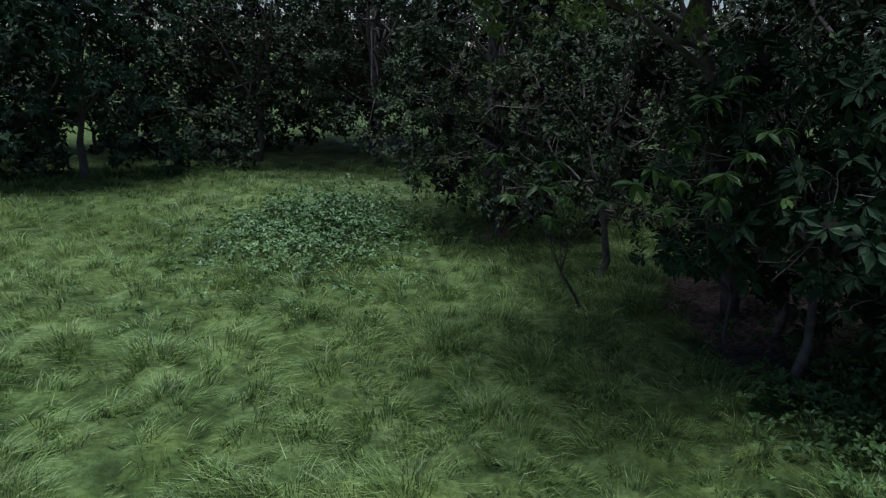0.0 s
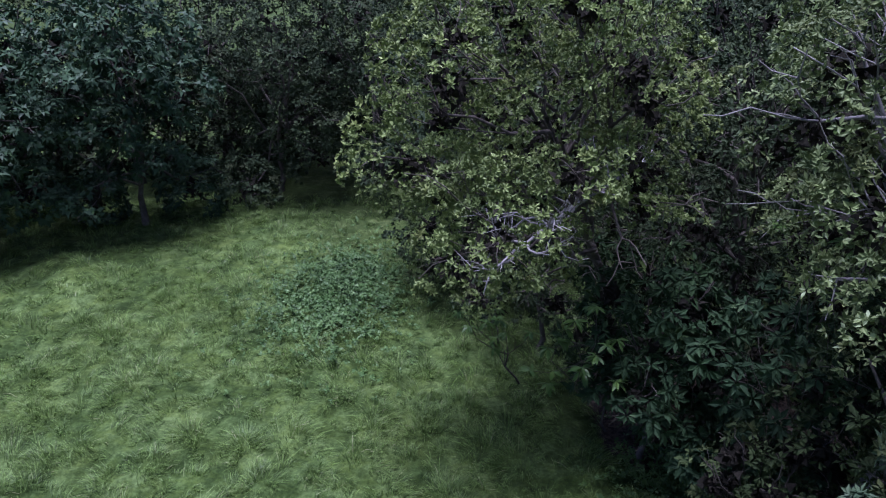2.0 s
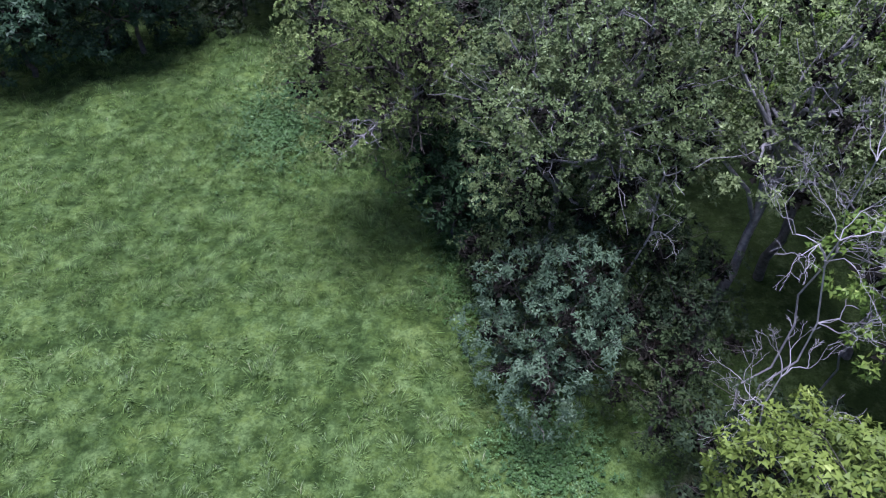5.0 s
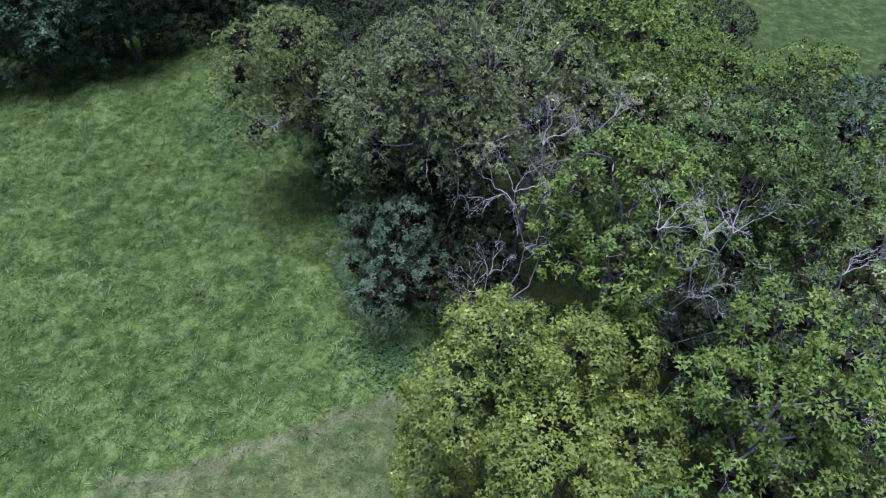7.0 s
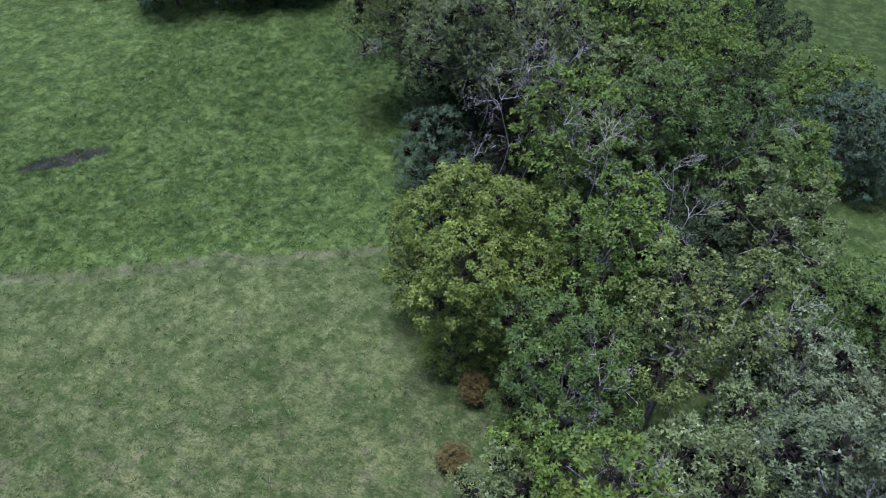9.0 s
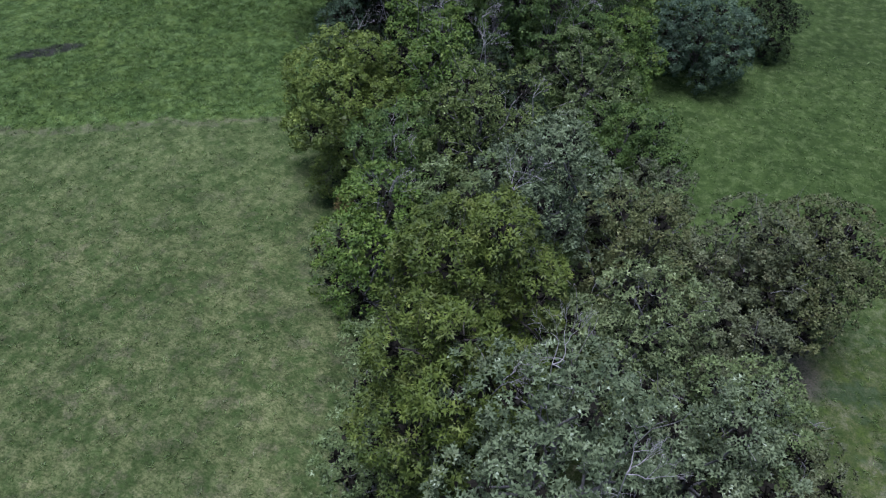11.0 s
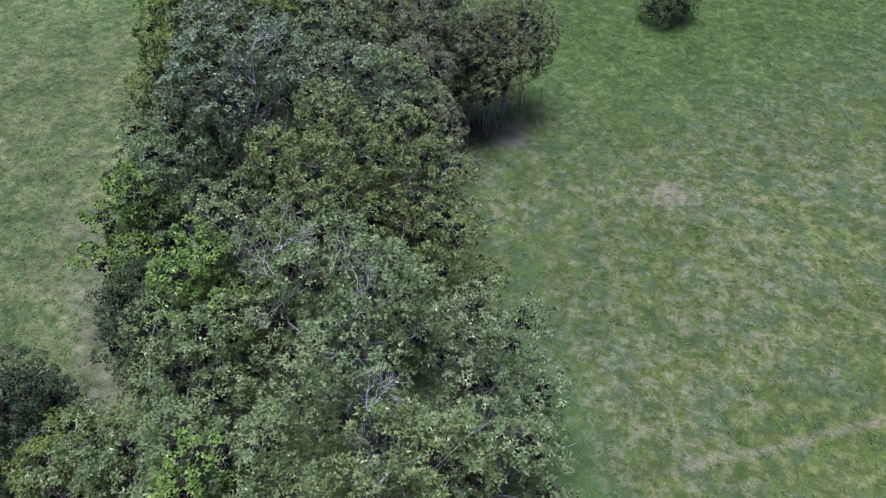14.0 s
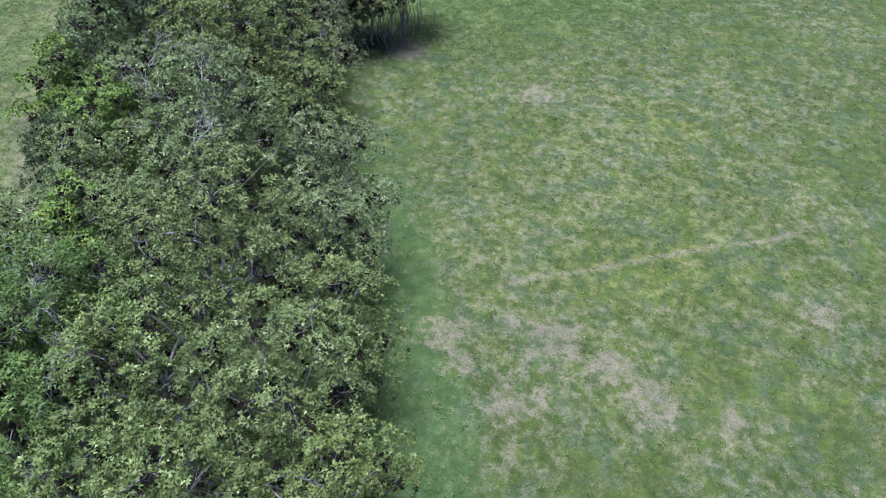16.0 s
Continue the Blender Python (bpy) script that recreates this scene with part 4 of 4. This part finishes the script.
GZ = ground_height(GX, GY) * (np.abs(GX - 40) < 101) * (np.abs(GY + 15) < 96)
nx, ny = GX.shape
gi, gj = np.meshgrid(np.arange(nx - 1), np.arange(ny - 1), indexing="ij")
q0 = gi * ny + gj
gtris = np.stack([np.stack([q0, q0 + ny, q0 + ny + 1], -1), np.stack([q0, q0 + ny + 1, q0 + 1], -1)], 2).reshape(-1, 3)
gmesh = mesh_of("ground", np.stack([GX, GY, GZ], -1).reshape(-1, 3), gtris, GROUND, True)
gmesh.attributes.new("tussock", "FLOAT", "POINT").data.foreach_set("value", np.where((GX > -30) & (GX < 14) & (GY > -20) & (GY < 32), tussock(GX, GY)[0], 0.45).ravel().astype(np.float32))
gmesh.attributes.new("litter", "FLOAT", "POINT").data.foreach_set("value", litter_at(GX, GY).ravel().astype(np.float32))
tagged(new("ground", gmesh), "rough green pasture with dry patches and leaf litter under the trees", "pasture", kind="structure")


# ---- grass ----
def grass(label, x0, x1, y0, y1, dens, blades, tall, wide, seed, keep=None, flat=0.6, spread=0.28, stray=0.5):
    """Tussocks of bent, tapered blades over a stretch of the plan, leaning together in swirls."""
    rng = np.random.default_rng(seed)
    n = int((x1 - x0) * (y1 - y0) * dens)
    x, y = rng.uniform(x0, x1, n), rng.uniform(y0, y1, n)
    clump, ox, oy = tussock(x, y)
    ok = (litter_at(x, y) < rng.uniform(0.3, 0.95, n)) & (rng.uniform(0, 1, n) < 0.22 + 1.1 * clump)
    for sx, sy, sr in BARE_SPOTS:
        ok &= np.hypot(x - sx, y - sy) > sr * rng.uniform(0.4, 1.1, n)
    if keep is not None:
        ok &= keep(x, y)
    x, y, clump, ox, oy = x[ok], y[ok], clump[ok], ox[ok], oy[ok]
    n = len(x)
    size = tall * (0.45 + 0.75 * clump) * rng.choice([0.7, 0.85, 1.0, 1.3], n)
    turn = 2.2 * np.sin(x * 0.55 + 1.1 * np.sin(y * 0.45)) + 2.0 * np.sin(y * 0.6 + x * 0.2) + rng.normal(0, stray, n)
    tilt = np.clip(rng.normal(flat, 0.35, n), 0.0, 1.3)
    x, y, size, turn, tilt, ox, oy = (np.repeat(v, blades) for v in (x, y, size, turn, tilt, ox, oy))
    m = len(x)
    h = size * rng.uniform(0.5, 1.2, m)
    out = rng.uniform(0, 6.28, m)
    reach = size * spread * rng.uniform(0, 1, m) ** 0.5
    bx, by = x + np.cos(out) * reach, y + np.sin(out) * reach
    way = np.stack([np.cos(turn) * np.sin(tilt) + 0.35 * np.cos(out) + 1.5 * ox, np.sin(turn) * np.sin(tilt) + 0.35 * np.sin(out) + 1.5 * oy, np.cos(tilt) + 0.35], -1)
    way = unit(way + rng.normal(0, 0.16, (m, 3)))
    face = rng.uniform(0, 6.28, m)
    across = np.stack([np.cos(face), np.sin(face), np.zeros(m)], -1) * (wide * rng.uniform(0.6, 1.3, m))[:, None] * 0.5
    base = np.stack([bx, by, ground_height(bx, by) - 0.02], -1)
    mid = base + way * (h * 0.5)[:, None]
    low = way.copy()
    low[:, 2] = low[:, 2] * 0.2 - 0.25
    tip = mid + unit(way * 0.4 + unit(low) * 0.8) * (h * 0.7)[:, None]
    verts = np.stack([base - across, base + across, mid + across * 0.85, mid - across * 0.85, tip], 1).reshape(-1, 3)
    k = np.arange(m)[:, None] * 5
    tris = np.concatenate([k + (0, 1, 2), k + (0, 2, 3), k + (3, 2, 4)], 1).reshape(-1, 3)
    tagged(new("grass", mesh_of("grass", verts, tris, GRASS)), label, "grass", kind="stuff")


def lush(x, y):
    return y > 0.5 * x - 10.6


def near_edge(x, y):
    return (x > -17) & (y < 27)


grass("long lush pasture grass bent in swirls", -17, 11, 7.5, 27, 9.0, 26, 0.60, 0.019, 1, None, 0.5, 0.45)
grass("long lush pasture grass bent in swirls", -32, 12, 6, 40, 5.0, 16, 0.60, 0.028, 5, lambda x, y: ~near_edge(x, y), 0.5, 0.45)
grass("lush green pasture grass in tussocks", -34, 14, -20, 6, 5.0, 11, 0.54, 0.034, 2, lush, 0.5, 0.45)
grass("grazed pale pasture grass", -24, 46, -74, -4, 3.0, 7, 0.42, 0.036, 3, lambda x, y: ~lush(x, y) & (0.776 * (x - 10) + 0.63 * (y - 5) < 6), stray=1.6)
grass("patchy dry and green pasture grass", 46, 124, -76, 30, 2.4, 6, 0.40, 0.040, 4, lambda x, y: 0.776 * (x - 10) + 0.63 * (y - 5) > 8, stray=2.2)


# ---- weeds and undergrowth ----
def weeds(label, x0, x1, y0, y1, count, tall, seed, length=0.16, name="weeds"):
    rng = np.random.default_rng(seed)
    x, y = rng.normal((x0 + x1) / 2, (x1 - x0) / 4, count), rng.normal((y0 + y1) / 2, (y1 - y0) / 4, count)
    z = ground_height(x, y) + tall * rng.uniform(0.3, 1.0, count) * (0.7 + 0.3 * np.sin(x * 1.7) * np.sin(y * 1.9))
    axis = unit(rng.normal(0, 0.35, (count, 3)) + (0, 0, 1))
    v, f = tufts(np.stack([x, y, z], -1), axis, rng, length, 0.55, 7, 0.1)
    tagged(new(name, mesh_of(name, v, f, LEAF["weed"])), label, "weeds", kind="stuff")


weeds("low patch of blue-green broad-leaved weeds in the pasture", -8.4, -1.4, 20.0, 31.5, 2600, 0.8, 11)
weeds("low leafy undergrowth along the wood's edge", 6.5, 12.0, 7.0, 15.5, 1900, 0.7, 12)
weeds("low leafy undergrowth beside the blue-green tree", 9.0, 15.0, -4.0, 2.0, 900, 0.6, 13)


def sapling(x, y, tall, count, seed, centre, spread):
    """A sapling with long leaves in heads, each leaf of its own."""
    rng = np.random.default_rng(seed)
    whole = tagged(empty("sapling", x, y), "young tree under the canopy with large fresh green leaves", "sapling")
    centre = np.array(centre) - (x, y, 0)
    stem = bent((0, 0, -0.1), centre * (0.8, 0.8, 0.95), rng, 0.04, 6)
    part("trunk", *tube(stem, 0.05, 0.02, 6), BARK_DARK, whole, smooth=True)
    t = np.linspace(0, 1, 5)[:, None]
    rib = np.concatenate([t * 0, t, -0.28 * t**2], 1)
    half = np.array([0.02, 0.13, 0.17, 0.11, 0.0])[:, None]
    v = np.concatenate([rib, rib + np.concatenate([half, 0 * half, 0.3 * half], 1), rib + np.concatenate([-half, 0 * half, 0.3 * half], 1)])
    f = []
    for i in range(4):
        f += [(i, 5 + i, 6 + i), (i, 6 + i, i + 1), (i, i + 1, 11 + i), (i, 11 + i, 10 + i)]
    blade = mesh_of("leaf", v, f, LEAF["large"], True)
    heads = []
    for i in range(count // 9):
        e = centre + rng.normal(0, 0.5, 3) * spread
        part("branch", *tube(bent(stem[2 + i % 4], e, rng, 0.1, 4), 0.018, 0.008, 4), BARK_DARK, whole, smooth=True)
        heads.append(e)
    for i in range(count):
        leaf = new("leaf", blade)
        leaf.parent = whole
        size = rng.uniform(0.30, 0.48)
        leaf.matrix_basis = pose(*heads[i % len(heads)], rng.uniform(-45, 20), rng.uniform(-25, 25), rng.uniform(0, 360)) @ Matrix.Scale(size, 4)


sapling(6.6, 15.6, 5.6, 162, 21, (5.0, 13.0, 5.2), (1.6, 1.2, 1.8))
sapling(3.6, 18.6, 3.8, 90, 22, (2.2, 17.0, 3.4), (1.2, 1.0, 1.4))

sapling(11.6, 12.6, 11.0, 126, 23, (10.6, 10.6, 11.0), (1.5, 1.2, 2.0))


def bare_branch():
    """The bleached, leafless branch that sticks out of the overhanging tree's hollow."""
    rng = np.random.default_rng(77)
    whole = tagged(empty("bare_branch", 0, 0), "bleached leafless branch forking out of the overhanging tree", "branch")
    spine = np.array([(7.2, 17.6, 10.3), (7.0, 16.0, 10.6), (6.2, 14.6, 10.5), (5.2, 13.5, 10.4), (4.2, 12.6, 10.1), (3.3, 11.9, 9.7), (2.7, 11.4, 9.4), (2.3, 11.0, 9.1)])
    part("stem", *tube(spine, 0.085, 0.03, 7), DEAD_WOOD, whole, smooth=True)
    for i in range(15):
        a = spine[3 + i % 5]
        e = a + unit(np.array((-0.4, -0.5, 0.25)) + rng.normal(0, 0.75, 3)) * rng.uniform(0.9, 2.0)
        fork = bent(a, e, rng, 0.15, 6)
        pieces = [tube(fork, 0.04, 0.014, 5)]
        for _ in range(5):
            b = fork[rng.integers(2, 6)]
            pieces.append(tube(bent(b, b + unit(e - a + rng.normal(0, 0.8, 3)) * rng.uniform(0.4, 1.0), rng, 0.15, 4), 0.018, 0.006, 4))
        part("fork", *joined(pieces), DEAD_WOOD, whole, smooth=True)


bare_branch()


def golden_brown_bush(x, y, tall, r, seed):
    rng = np.random.default_rng(seed)
    whole = tagged(empty("dry_bush", x, y), "small dry golden-brown bush at the wood's edge", "shrub")
    n = 500
    p = unit(rng.normal(0, 1, (n, 3))) * (r * rng.uniform(0.4, 1.0, n))[:, None] * (1, 1, tall / r * 0.5) + (0, 0, tall * 0.55)
    part("stem", *tube(bent((0, 0, -0.1), (0.1, 0, tall * 0.7), rng, 0.05, 5), 0.05, 0.02, 5), BARK_DARK, whole, smooth=True)
    part("foliage", *tufts(p, unit(p - (0, 0, tall * 0.2)), rng, 0.2, 0.3, 7, 0.3), LEAF["dry"], whole)


golden_brown_bush(23.2, -23.8, 2.4, 1.2, 31)
golden_brown_bush(22.9, -18.2, 3.2, 1.2, 32)
